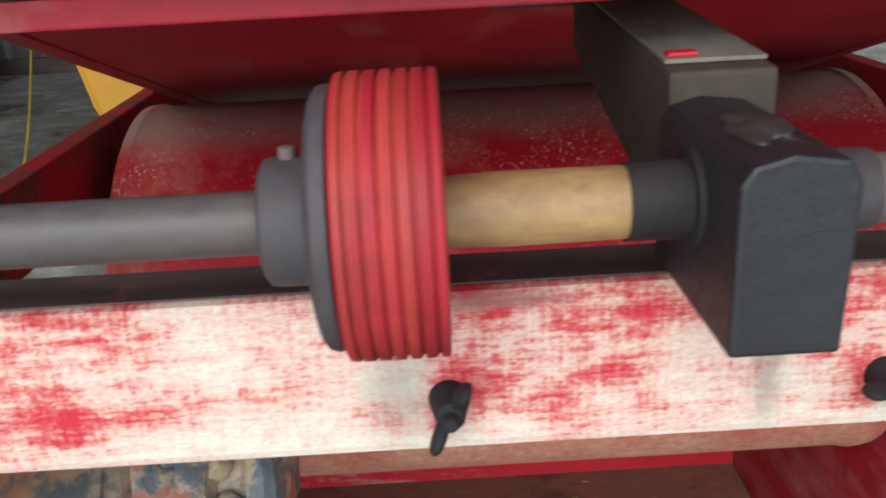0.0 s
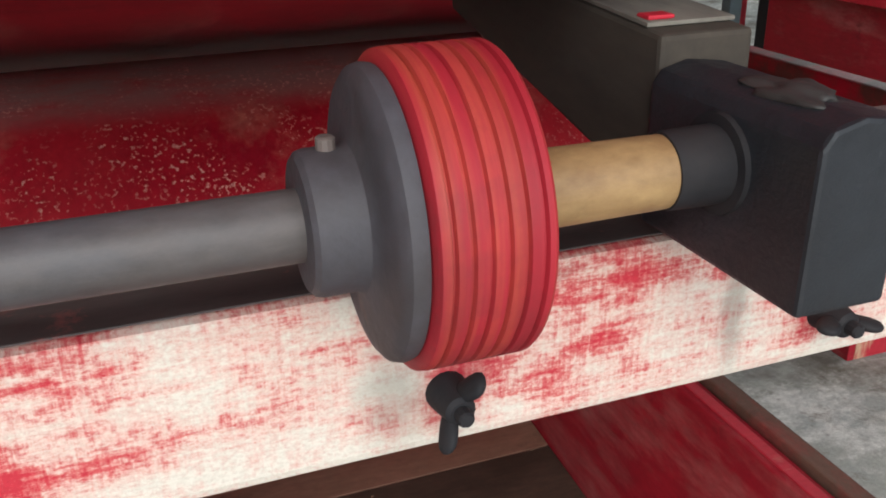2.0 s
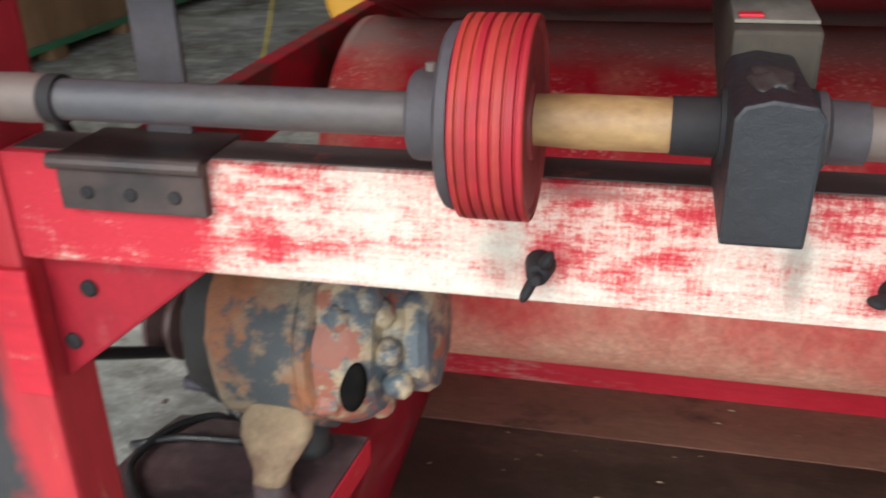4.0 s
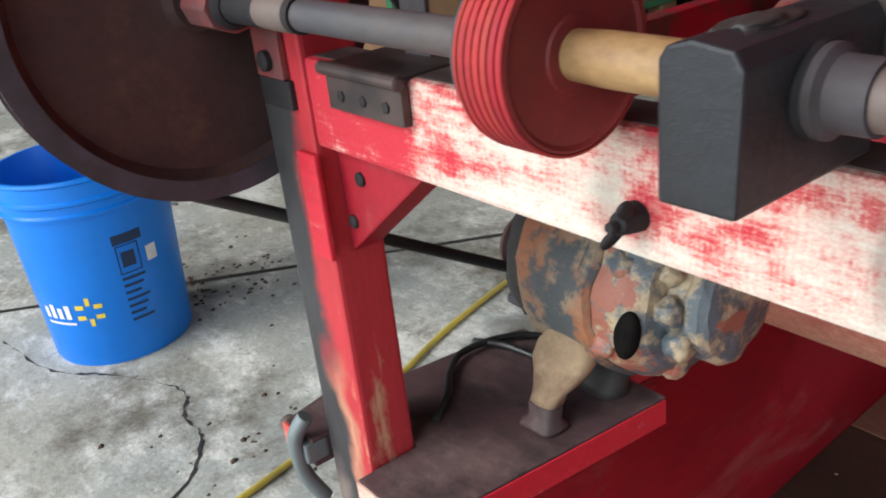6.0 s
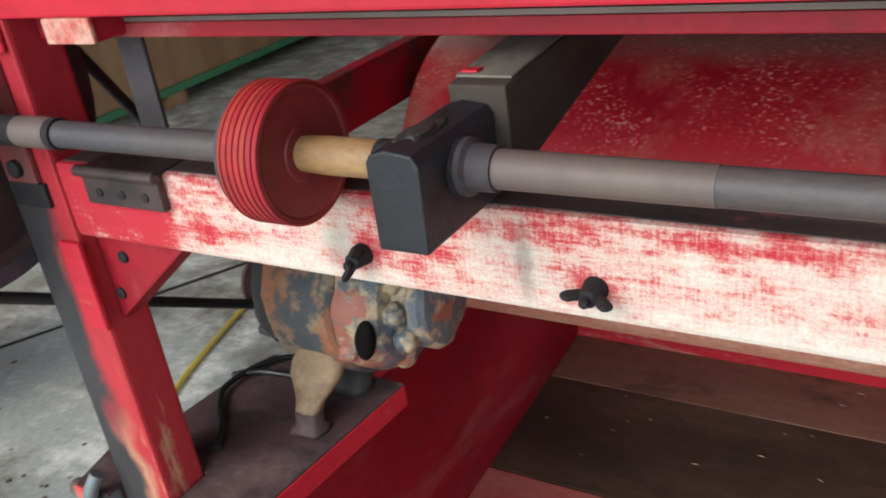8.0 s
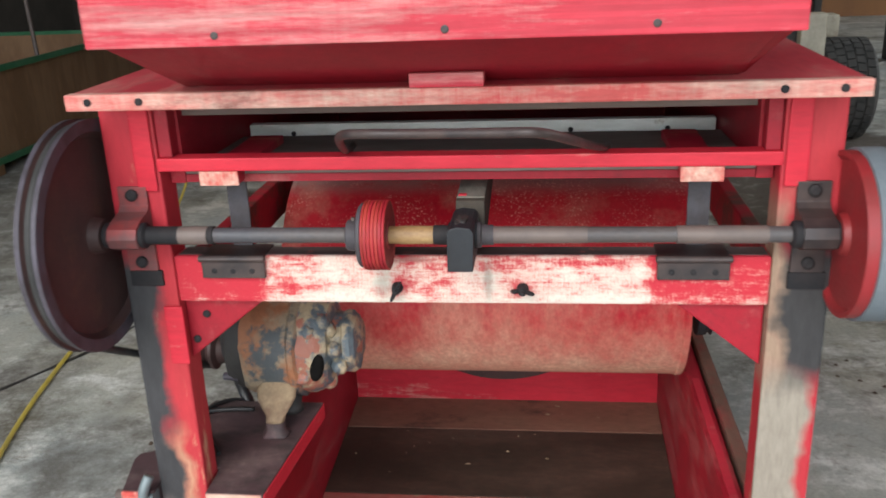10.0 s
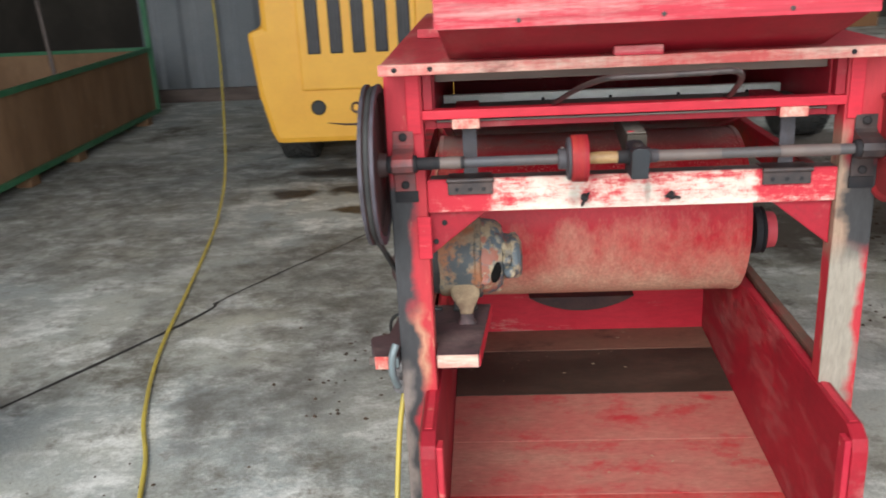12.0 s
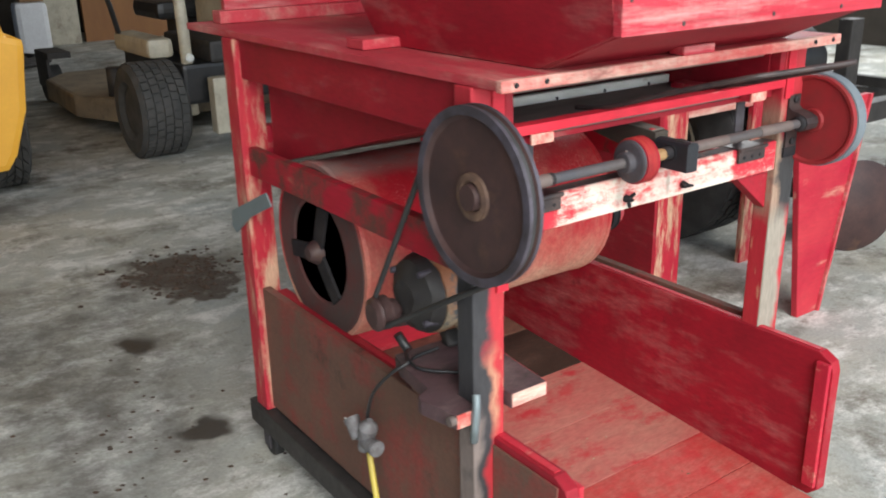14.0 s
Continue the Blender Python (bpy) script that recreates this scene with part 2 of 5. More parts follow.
worn_edge = chipped("worn_red_edge", (0.55, 0.06, 0.06), (0.60, 0.14, 0.12), (0.76, 0.52, 0.42), 0.50, 26, (0.2, 1, 1), 0.09, 0.2, dark=(0.2, 0.07, 0.06), dark_amount=0.68)
worn_end = chipped("worn_end_grain", (0.55, 0.07, 0.06), (0.62, 0.2, 0.16), PALE, 0.44, 40, (1, 1, 1), 0.10, 0.3)
worn_bar = rubbed_bar("rubbed_red_crossbar")
drum_paint = chipped("drum_sheet_metal_faded_red", (0.47, 0.010, 0.026), (0.54, 0.03, 0.04), (0.72, 0.45, 0.31), 0.34, 5, (1, 1, 0.6), 0.16, 0.06, zones=(("Z", 0.52, 0.37, 0.20), ("X", -0.1, 0.2, 0.04), ("Z", 0.52, 0.60, -0.12), ("X", -0.20, -0.27, 0.05), ("X", 0.20, 0.265, 0.05)), rough=0.42, flecks=(0.68, 0.34, 0.28), dust=(0.662, 0.684, (0.29, 0.225, 0.20)))
tray_red = chipped("tray_boards_rubbed_red", (0.47, 0.02, 0.03), (0.40, 0.05, 0.04), (0.48, 0.20, 0.15), 0.40, 7, (0.4, 1, 1), 0.12, 0.25, dark=(0.12, 0.03, 0.03), dark_amount=0.70)
tray_pink = chipped("tray_boards_pink_tan", (0.45, 0.12, 0.10), (0.40, 0.09, 0.08), (0.46, 0.20, 0.15), 0.46, 8, (0.3, 1, 1), 0.12, 0.2, dark=(0.40, 0.03, 0.035), dark_amount=0.58)
tray_tan = chipped("tray_board_brown_tan", (0.22, 0.10, 0.07), (0.17, 0.09, 0.06), (0.30, 0.16, 0.11), 0.45, 8, (0.3, 1, 1), 0.12, 0.2, dark=(0.07, 0.04, 0.03), dark_amount=0.60)
tray_dark = chipped("tray_board_dark_brown", (0.052, 0.032, 0.023), (0.034, 0.023, 0.017), (0.13, 0.07, 0.05), 0.36, 6, (0.3, 1, 1), 0.12, 0.2)
post_left = stained_post("red_post_black_outside", [(-0.40, -0.319, 0.05, 0.735, BLACK), (-0.321, -0.309, 0.40, 0.52, (0.60, 0.30, 0.19)), (-0.318, -0.28, 0.05, 0.22, (0.42, 0.15, 0.11)), (-0.36, -0.338, 0.05, 0.43, (0.26, 0.21, 0.19))])
post_right = stained_post("red_post_bare_below", [(0.26, 0.335, 0.05, 0.62, (0.38, 0.33, 0.27), True), (0.298, 0.40, 0.60, 0.745, (0.05, 0.048, 0.05)), (0.27, 0.305, 0.60, 0.78, (0.4, 0.27, 0.19))])
grime = surface("oily_black_grime", (0.022, 0.02, 0.02), (0.05, 0.045, 0.042), 20, lo=0.3, hi=0.7, rough=0.6)
brown_board = chipped("bare_brown_board", (0.17, 0.085, 0.06), (0.13, 0.075, 0.055), (0.36, 0.03, 0.035), 0.33, 7, (1, 0.6, 1), 0.1, 0.4, dark=(0.06, 0.04, 0.03), dark_amount=0.66, rough=0.75)
motor_base = chipped("oily_motor_board", (0.095, 0.052, 0.056), (0.065, 0.042, 0.046), (0.20, 0.14, 0.13), 0.34, 18, (0.5, 1, 1), 0.1, 0.3, dark=(0.03, 0.025, 0.025), dark_amount=0.56)
steel = surface("bare_steel_shaft", (0.082, 0.082, 0.092), (0.115, 0.095, 0.088), 22, (0.5, 1, 1), 0.35, 0.65, 260, 0.4, 0.55, 0.15, spec=0.4)
shaft_pale = surface("pale_worn_shaft", (0.17, 0.13, 0.115), (0.12, 0.095, 0.088), 30, rough=0.6, metal=0.15)
brass = surface("brown_paper_wrap", (0.40, 0.25, 0.11), (0.25, 0.14, 0.06), 55, (0.6, 1, 1), lo=0.4, hi=0.62, grain=300, rough=0.55)
block_iron = surface("greasy_blue_black_block", (0.024, 0.027, 0.033), (0.016, 0.016, 0.019), 30, lo=0.4, hi=0.65, grain=240, grain_amt=0.45, rough=0.5, spec=0.4, bump=0.4)
# dusty red, with the shade on the drum's end mixed into the colour
fan_ring = surface("dusty_shaded_red_ring", (0.115, 0.032, 0.030), (0.075, 0.05, 0.045), 16, lo=0.38, hi=0.62, grain=160, rough=0.7, dirt=(0.05, 0.04, 0.04), dirt_scale=14)
iron = surface("black_iron", (0.018, 0.018, 0.021), (0.036, 0.031, 0.031), 25, lo=0.4, hi=0.7, grain=220, grain_amt=0.4, rough=0.7, spec=0.22)
top_grime = surface("brown_grey_grime", (0.10, 0.075, 0.07), (0.045, 0.036, 0.034), 24, (0.3, 1, 1), lo=0.4, hi=0.62, grain=180, rough=0.75, dirt=(0.30, 0.09, 0.08), dirt_scale=30, dirt_lo=0.6, dirt_hi=0.72)
roller_face = surface("dark_red_roller_face", (0.25, 0.028, 0.026), (0.17, 0.022, 0.022), 28, grain=200, rough=0.6)
arm_wood = surface("greasy_dark_arm", (0.085, 0.07, 0.055), (0.04, 0.034, 0.03), 14, (1, 0.3, 1), grain=140, grain_amt=0.4, rough=0.8, spec=0.2)
smeared = surface("red_smeared_iron", (0.15, 0.06, 0.06), (0.26, 0.05, 0.05), 40, lo=0.4, hi=0.6, grain=200, rough=0.55, metal=0.1)
grey_iron = surface("grey_cast_iron", (0.075, 0.07, 0.08), (0.055, 0.046, 0.046), 35, lo=0.4, hi=0.7, grain=260, grain_amt=0.4, rough=0.6, dirt=(0.13, 0.085, 0.07), dirt_scale=40, dirt_lo=0.6, dirt_hi=0.75, spec=0.3)
hinge_iron = surface("brown_black_hinge", (0.042, 0.034, 0.035), (0.08, 0.055, 0.05), 30, rough=0.5, metal=0.3)
# orange bands along x paint the ribs' highlights into the red
red_rubber = surface("red_roller_rib_highlights", (0.37, 0.016, 0.028), (0.47, 0.075, 0.04), 230, (1, 0.03, 0.03), lo=0.47, hi=0.70, grain=170, grain_amt=0.4, rough=0.6, dirt=(0.19, 0.018, 0.022), dirt_scale=26, dirt_lo=0.48, dirt_hi=0.72, spec=0.35)
red_disc = surface("dark_red_pulley_face", (0.30, 0.02, 0.025), (0.22, 0.025, 0.025), 25, lo=0.4, hi=0.65, grain=200, rough=0.5)
red_cone = surface("pink_red_step_pulley", (0.46, 0.035, 0.055), (0.52, 0.07, 0.08), 22, lo=0.4, hi=0.7, grain=200, rough=0.6)
rust = surface("rusty_brown_plate", (0.085, 0.046, 0.042), (0.050, 0.031, 0.031), 14, lo=0.35, hi=0.65, grain=160, grain_amt=0.4, rough=0.5, dirt=(0.12, 0.065, 0.042), dirt_scale=9, dirt_lo=0.58, dirt_hi=0.75, spec=0.3)
tan_rust = surface("tan_rust_ring", (0.17, 0.10, 0.065), (0.08, 0.045, 0.035), 40, grain=200, rough=0.7)
rim_grey = surface("worn_grey_rim", (0.085, 0.075, 0.095), (0.04, 0.034, 0.038), 20, rough=0.55, spec=0.35)
galv = surface("galvanised_strip", (0.80, 0.81, 0.77), (0.58, 0.58, 0.53), 26, (0.3, 1, 1), rough=0.5, dirt=(0.3, 0.24, 0.18), dirt_scale=22, dirt_lo=0.62, dirt_hi=0.74)
tap_grey = surface("grey_worn_tap", (0.20, 0.195, 0.20), (0.11, 0.10, 0.10), 60, lo=0.42, hi=0.6, grain=300, rough=0.6)
deck_dust = surface("dusty_grey_deck", (0.24, 0.20, 0.18), (0.15, 0.12, 0.105), 14, (0.3, 1, 1), grain=180, rough=0.85)
arm_dust = surface("grey_worn_arm_top", (0.22, 0.20, 0.165), (0.11, 0.095, 0.08), 22, (1, 0.4, 1), lo=0.42, hi=0.6, grain=160, grain_amt=0.4, rough=0.85)
dark_wood = surface("old_grey_wood", (0.11, 0.08, 0.07), (0.2, 0.15, 0.13), 12, (0.2, 1, 1), rough=0.8)
belt_grey = surface("grey_flat_belt", (0.13, 0.16, 0.185), (0.17, 0.195, 0.21), 15, rough=0.85)
black_rubber = surface("black_rubber", (0.022, 0.022, 0.022), (0.045, 0.044, 0.043), 15, rough=0.75)
tread_rubber = surface("dusty_tyre_rubber", (0.05, 0.05, 0.048), (0.085, 0.08, 0.075), 12, rough=0.85)
motor_paint = surface("peeling_motor_paint", (0.12, 0.15, 0.17), (0.50, 0.40, 0.26), 40, lo=0.46, hi=0.55, grain=110, grain_amt=0.5, rough=0.5, bump=0.8, bdist=0.002, dirt=(0.33, 0.12, 0.08), dirt_lo=0.53, dirt_hi=0.58, dirt_scale=27)
motor_body = surface("rusty_tan_motor_body", (0.34, 0.26, 0.175), (0.38, 0.155, 0.075), 17, lo=0.45, hi=0.58, grain=100, grain_amt=0.5, rough=0.65, bump=0.8, bdist=0.002, dirt=(0.075, 0.085, 0.09), dirt_lo=0.53, dirt_hi=0.60, dirt_scale=19)
tan_dust = surface("dusty_tan_casting", (0.36, 0.26, 0.16), (0.20, 0.125, 0.08), 24, lo=0.42, hi=0.6, grain=120, grain_amt=0.45, rough=0.9, bump=0.6)
yellow = surface("yellow_machine_paint", (0.93, 0.47, 0.05), (0.87, 0.42, 0.045), 5, rough=0.45, grain_amt=0.1, dirt=(0.35, 0.2, 0.04), dirt_lo=0.7, dirt_hi=0.85)
yellow_cord = surface("yellow_cord_jacket", (0.62, 0.48, 0.08), (0.42, 0.33, 0.08), 15, rough=0.5)
blue = surface("blue_plastic", (0.0, 0.20, 0.78), (0.0, 0.18, 0.70), 5, rough=0.38, grain_amt=0.06, bump=0.05)
white_print = surface("white_print", (0.75, 0.76, 0.78), (0.7, 0.7, 0.72), 20, rough=0.5)
dark_print = surface("dark_print", (0.01, 0.03, 0.09), (0.012, 0.035, 0.1), 20, rough=0.5)
yellow_print = surface("yellow_print", (0.8, 0.62, 0.06), (0.75, 0.58, 0.06), 20, rough=0.5)
plywood = surface("weathered_plywood", (0.24, 0.13, 0.065), (0.30, 0.17, 0.09), 7, (0.6, 1, 0.25), lo=0.45, hi=0.58, grain=40, grain_amt=0.35, rough=0.75, dirt=(0.42, 0.35, 0.27), dirt_lo=0.64, dirt_hi=0.78, dirt_scale=2.4)
green = surface("green_steel_frame", (0.03, 0.16, 0.07), (0.06, 0.2, 0.1), 10, rough=0.5)
cream = surface("cream_mower_paint", (0.55, 0.51, 0.40), (0.42, 0.38, 0.30), 9, rough=0.5, dirt=(0.2, 0.15, 0.11), dirt_scale=7)
deck_tan = surface("dusty_tan_deck", (0.27, 0.22, 0.155), (0.18, 0.145, 0.105), 7, rough=0.8, dirt=(0.09, 0.07, 0.055), dirt_scale=5)
sheet_grey = surface("grey_wall_sheet", (0.20, 0.215, 0.235), (0.25, 0.26, 0.275), 2, rough=0.6)
# dark base colour that includes the shade of the unlit interior
dark_wall = surface("shaded_shed_wall", (0.06, 0.05, 0.042), (0.09, 0.075, 0.062), 2, rough=0.9)
warm_wall = surface("brown_board_wall", (0.32, 0.15, 0.06), (0.24, 0.11, 0.05), 2, (1, 1, 0.2), rough=0.8)
blue_tank = surface("blue_tank_paint", (0.06, 0.11, 0.22), (0.08, 0.13, 0.22), 8, rough=0.5)
# near-black that puts the shade inside openings into the colour
void_black = surface("hollow_shade_black", (0.006, 0.006, 0.006), (0.012, 0.011, 0.01), 30, rough=0.95, spec=0.05)
black_plastic = surface("black_plastic", (0.015, 0.015, 0.016), (0.025, 0.025, 0.026), 15, rough=0.4)
bench_steel = surface("blue_grey_bench_steel", (0.22, 0.27, 0.28), (0.15, 0.18, 0.19), 6, rough=0.5, metal=0.3)
dirt_clods = surface("brown_dirt", (0.10, 0.065, 0.045), (0.06, 0.042, 0.032), 20, rough=0.95)


def concrete_floor():
    m, n, l, p = _mat("stained_concrete")
    v = _coords(n, l)
    base = _mix(n, l, _ramp(n, l, _noise(n, l, v, 1.1, 10, 0.65), 0.36, 0.64), (0.50, 0.48, 0.40), (0.39, 0.425, 0.42))
    base = _mix(n, l, _ramp(n, l, _noise(n, l, _coords(n, l, (0.8, 1.2, 1)), 5, 14, 0.78), 0.49, 0.60), base, (0.78, 0.78, 0.74))
    base = _mix(n, l, _ramp(n, l, _noise(n, l, v, 1.9, 14, 0.78), 0.51, 0.63), base, (0.17, 0.155, 0.125))
    base = _mix(n, l, _ramp(n, l, _noise(n, l, v, 14, 8, 0.8), 0.56, 0.70), base, (0.20, 0.17, 0.135))
    g = _noise(n, l, v, 110, 8, 0.8)
    base = _mix(n, l, 0.5, base, _ramp(n, l, g, 0.3, 0.6, (0.32, 0.31, 0.29, 1), (1, 1, 1, 1)), "MULTIPLY")
    # old faint stains, darker towards the bin and along the joint, then fresh oil
    along = [(-1.95, -0.1, 0.14, 0.16), (-1.68, 0.35, 0.14, 0.18), (-1.4, 0.8, 0.14, 0.18), (-1.22, 1.12, 0.16, 0.18), (-1.07, 1.45, 0.16, 0.2), (-0.88, 1.78, 0.18, 0.18), (-0.72, 2.08, 0.3, 0.16)]
    faint = spots(n, l, v, along + [(-0.85, 3.1, 0.9, 0.35), (-2.3, 2.7, 1.3, 1.3), (-0.8, 1.75, 0.5, 0.4), (-1.0, 1.5, 0.45, 0.35), (-0.5, 1.3, 0.30, 0.45), (-0.10, 1.95, 0.34, 0.34), (-2.1, 1.2, 0.6, 0.5), (0.95, 1.80, 0.5, 0.25), (0.93, 0.95, 0.2, 0.14), (-0.12, 1.95, 0.42, 0.26), (1.5, 2.4, 1.0, 1.0), (-0.6, 1.1, 0.4, 0.5), (-0.5, 1.65, 0.4, 0.4), (-0.75, 0.75, 0.3, 0.35), (-1.7, 2.0, 0.8, 0.6)], 0.4)
    streaks = _noise(n, l, v, 9, 10, 0.75)
    faint = _math(n, l, "MULTIPLY", _ramp(n, l, faint, 0.03, 0.5), _ramp(n, l, streaks, 0.3, 0.6))
    base = _mix(n, l, _math(n, l, "MULTIPLY", faint, 0.8), base, (0.10, 0.088, 0.075))
    earth = spots(n, l, v, [(1.25, 2.65, 0.75, 1.0), (0.92, 2.05, 0.35, 0.45), (1.65, 3.3, 0.55, 0.6), (-0.10, 2.0, 0.20, 0.20), (-0.06, 1.78, 0.16, 0.14)], 0.35)
    earth = _math(n, l, "MULTIPLY", _ramp(n, l, earth, 0.10, 0.32), _ramp(n, l, streaks, 0.26, 0.46))
    base = _mix(n, l, _math(n, l, "MULTIPLY", earth, 0.92), base, (0.075, 0.055, 0.040))
    # the wide spot at y 3.15 is the forklift's shadow, painted in
    oil_and_shadow = spots(n, l, v, [(-1.12, 2.75, 0.19, 0.13), (-0.86, 2.80, 0.17, 0.12), (-0.78, 2.45, 0.19, 0.08), (-0.8, 3.15, 0.62, 0.14), (-0.38, 1.47, 0.07, 0.08), (-0.40, 0.94, 0.07, 0.06)], 0.16)
    base = _mix(n, l, _ramp(n, l, oil_and_shadow, 0.15, 0.5), base, (0.055, 0.047, 0.04))
    l.new(base, p.inputs["Base Color"])
    l.new(_ramp(n, l, oil_and_shadow, 0.1, 0.5, (0.85, 0.85, 0.85, 1), (0.45, 0.45, 0.45, 1)), p.inputs["Roughness"])
    _bump(n, l, p, _math(n, l, "ADD", g, _noise(n, l, v, 22, 8, 0.7)), 0.6, 0.004)
    return m


concrete = concrete_floor()


# ---- building helpers ----
def bm_box(bm, x0, x1, y0, y1, z0, z1, bev=0.0015):
    b = bmesh.new()
    bmesh.ops.create_cube(b, size=1)
    for v in b.verts:
        v.co = Vector(((x0 + x1) / 2 + v.co.x * (x1 - x0), (y0 + y1) / 2 + v.co.y * (y1 - y0), (z0 + z1) / 2 + v.co.z * (z1 - z0)))
    if bev:
        bmesh.ops.bevel(b, geom=b.edges[:], offset=bev, segments=2, affect="EDGES", profile=0.6)
    _join(bm, b)


def _join(bm, b, m=None):
    me = bpy.data.meshes.new("tmp")
    if m is not None:
        b.transform(m)
    b.to_mesh(me)
    bm.from_mesh(me)
    bpy.data.meshes.remove(me)
    b.free()


def bm_prism(bm, pts, axis, a, b_, bev=0.0015):
    """An outline in the two other axes (in order), drawn out along axis from a to b_."""
    b = bmesh.new()
    k = [i for i in range(3) if i != axis]
    vs = []
    for q in pts:
        co = [0, 0, 0]
        co[k[0]], co[k[1]], co[axis] = q[0], q[1], a
        vs.append(b.verts.new(co))
    face = b.faces.new(vs)
    ext = bmesh.ops.extrude_face_region(b, geom=[face])
    d = [0, 0, 0]
    d[axis] = b_ - a
    bmesh.ops.translate(b, verts=[g for g in ext["geom"] if isinstance(g, bmesh.types.BMVert)], vec=d)
    bmesh.ops.recalc_face_normals(b, faces=b.faces[:])
    if bev:
        bmesh.ops.bevel(b, geom=b.edges[:], offset=bev, segments=2, affect="EDGES", profile=0.6)
    _join(bm, b)


def bm_lathe(bm, prof, origin, axis="x", seg=48, smooth=True):
    """A profile of (along, radius) turned about an axis through origin; a ring where it ends at its start."""
    b = bmesh.new()
    rings = []
    for s, r in prof:
        ring = []
        for i in range(seg):
            a = 2 * math.pi * i / seg
            c, d = r * math.cos(a), r * math.sin(a)
            ring.append(b.verts.new({"x": (s, c, d), "y": (c, s, d), "z": (c, d, s)}[axis]))
        rings.append(ring)
    for p, q in zip(rings, rings[1:]):
        for i in range(seg):
            b.faces.new((p[i], p[(i + 1) % seg], q[(i + 1) % seg], q[i]))
    if prof[0] != prof[-1]:
        b.faces.new(rings[0][::-1])
        b.faces.new(rings[-1])
    bmesh.ops.remove_doubles(b, verts=b.verts[:], dist=1e-6)
    bmesh.ops.recalc_face_normals(b, faces=b.faces[:])
    if smooth:
        for fc in b.faces:
            fc.smooth = len(fc.verts) == 4
        for e in b.edges:
            if len(e.link_faces) == 2 and e.calc_face_angle(0) > 0.5:
                e.smooth = False
    _join(bm, b, Matrix.Translation(origin))


def bm_tube(bm, pts, r, seg=10, close=False):
    """A round rod through points."""
    pts = [Vector(p) for p in pts]
    b = bmesh.new()
    rings = []
    up = Vector((0.13, 0.21, 0.97))
    for i, p in enumerate(pts):
        d = (pts[min(i + 1, len(pts) - 1)] - pts[max(i - 1, 0)]).normalized()
        u = d.cross(up).normalized()
        w = d.cross(u).normalized()
        up = -w if i else up
        up = w if w.dot(up) > 0 else -w
        u = d.cross(up).normalized()
        rings.append([b.verts.new(p + r * (math.cos(2 * math.pi * k / seg) * u + math.sin(2 * math.pi * k / seg) * up)) for k in range(seg)])
    for p, q in zip(rings, rings[1:]):
        for i in range(seg):
            fc = b.faces.new((p[i], p[(i + 1) % seg], q[(i + 1) % seg], q[i]))
            fc.smooth = True
    if close:
        p, q = rings[-1], rings[0]
        for i in range(seg):
            b.faces.new((p[i], p[(i + 1) % seg], q[(i + 1) % seg], q[i])).smooth = True
    else:
        b.faces.new(rings[0][::-1])
        b.faces.new(rings[-1])
    bmesh.ops.recalc_face_normals(b, faces=b.faces[:])
    _join(bm, b)


def smooth_path(pts, n=8):
    """Catmull-Rom through the points."""
    pts = [Vector(p) for p in pts]
    out = []
    for i in range(len(pts) - 1):
        p0, p1, p2, p3 = pts[max(i - 1, 0)], pts[i], pts[i + 1], pts[min(i + 2, len(pts) - 1)]
        for k in range(n):
            t = k / n
            out.append(0.5 * (2 * p1 + (p2 - p0) * t + (2 * p0 - 5 * p1 + 4 * p2 - p3) * t * t + (3 * p1 - p0 - 3 * p2 + p3) * t ** 3))
    return out + [pts[-1]]


def part(name, bm, material, parent=None, label="", turn=None):
    """Links a bmesh as one mesh object, under a thing or a part where one is given. Its mesh is in world places."""
    me = bpy.data.meshes.new(name)
    if turn is not None:
        bm.transform(turn)
    bm.to_mesh(me)
    bm.free()
    me.materials.append(material)
    ob = new(name, me)
    if parent is not None:
        ob.parent = parent
        ob.matrix_parent_inverse = parent.matrix_basis.inverted() if parent.parent is None else Matrix()
    if label:
        ob["label"] = label
    return ob


def thing(name, place, label, category, group="", kind=""):
    ob = new(name)
    ob.location = place
    ob.empty_display_size = 0.1
    ob.matrix_basis = Matrix.Translation(place)
    return tagged(ob, label, category, group, kind)


def box(name, mat, parent, x0, x1, y0, y1, z0, z1, bev=0.0015, label="", turn=None):
    bm = bmesh.new()
    bm_box(bm, x0, x1, y0, y1, z0, z1, bev)
    return part(name, bm, mat, parent, label, turn)


def lathe(name, mat, parent, prof, origin, axis="x", seg=48, label=""):
    bm = bmesh.new()
    bm_lathe(bm, prof, origin, axis, seg)
    return part(name, bm, mat, parent, label)


def tube(name, mat, parent, pts, r, seg=10, label="", close=False):
    bm = bmesh.new()
    bm_tube(bm, pts, r, seg, close)
    return part(name, bm, mat, parent, label)


def about(place, axis, deg):
    return Matrix.Translation(place) @ Matrix.Rotation(radians(deg), 4, axis) @ Matrix.Translation(-Vector(place))


def dome(r0, r1, x0, x1, n=6):
    """A rounded end from (x0, r0) to (x1, r1) for a turned profile."""
    return [(x0 + (x1 - x0) * math.sin(i / n * math.pi / 2), r1 + (r0 - r1) * math.cos(i / n * math.pi / 2)) for i in range(n + 1)]


# ---- structure ----
floor = tagged(box("floor", concrete, None, -60, 60, -60, 60, -0.2, 0, 0), "grey stained concrete shed floor with cracks", "floor", kind="structure")
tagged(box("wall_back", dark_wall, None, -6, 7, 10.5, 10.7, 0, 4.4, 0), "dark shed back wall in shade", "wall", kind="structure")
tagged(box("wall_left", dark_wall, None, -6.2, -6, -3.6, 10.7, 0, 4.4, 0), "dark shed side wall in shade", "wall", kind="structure")
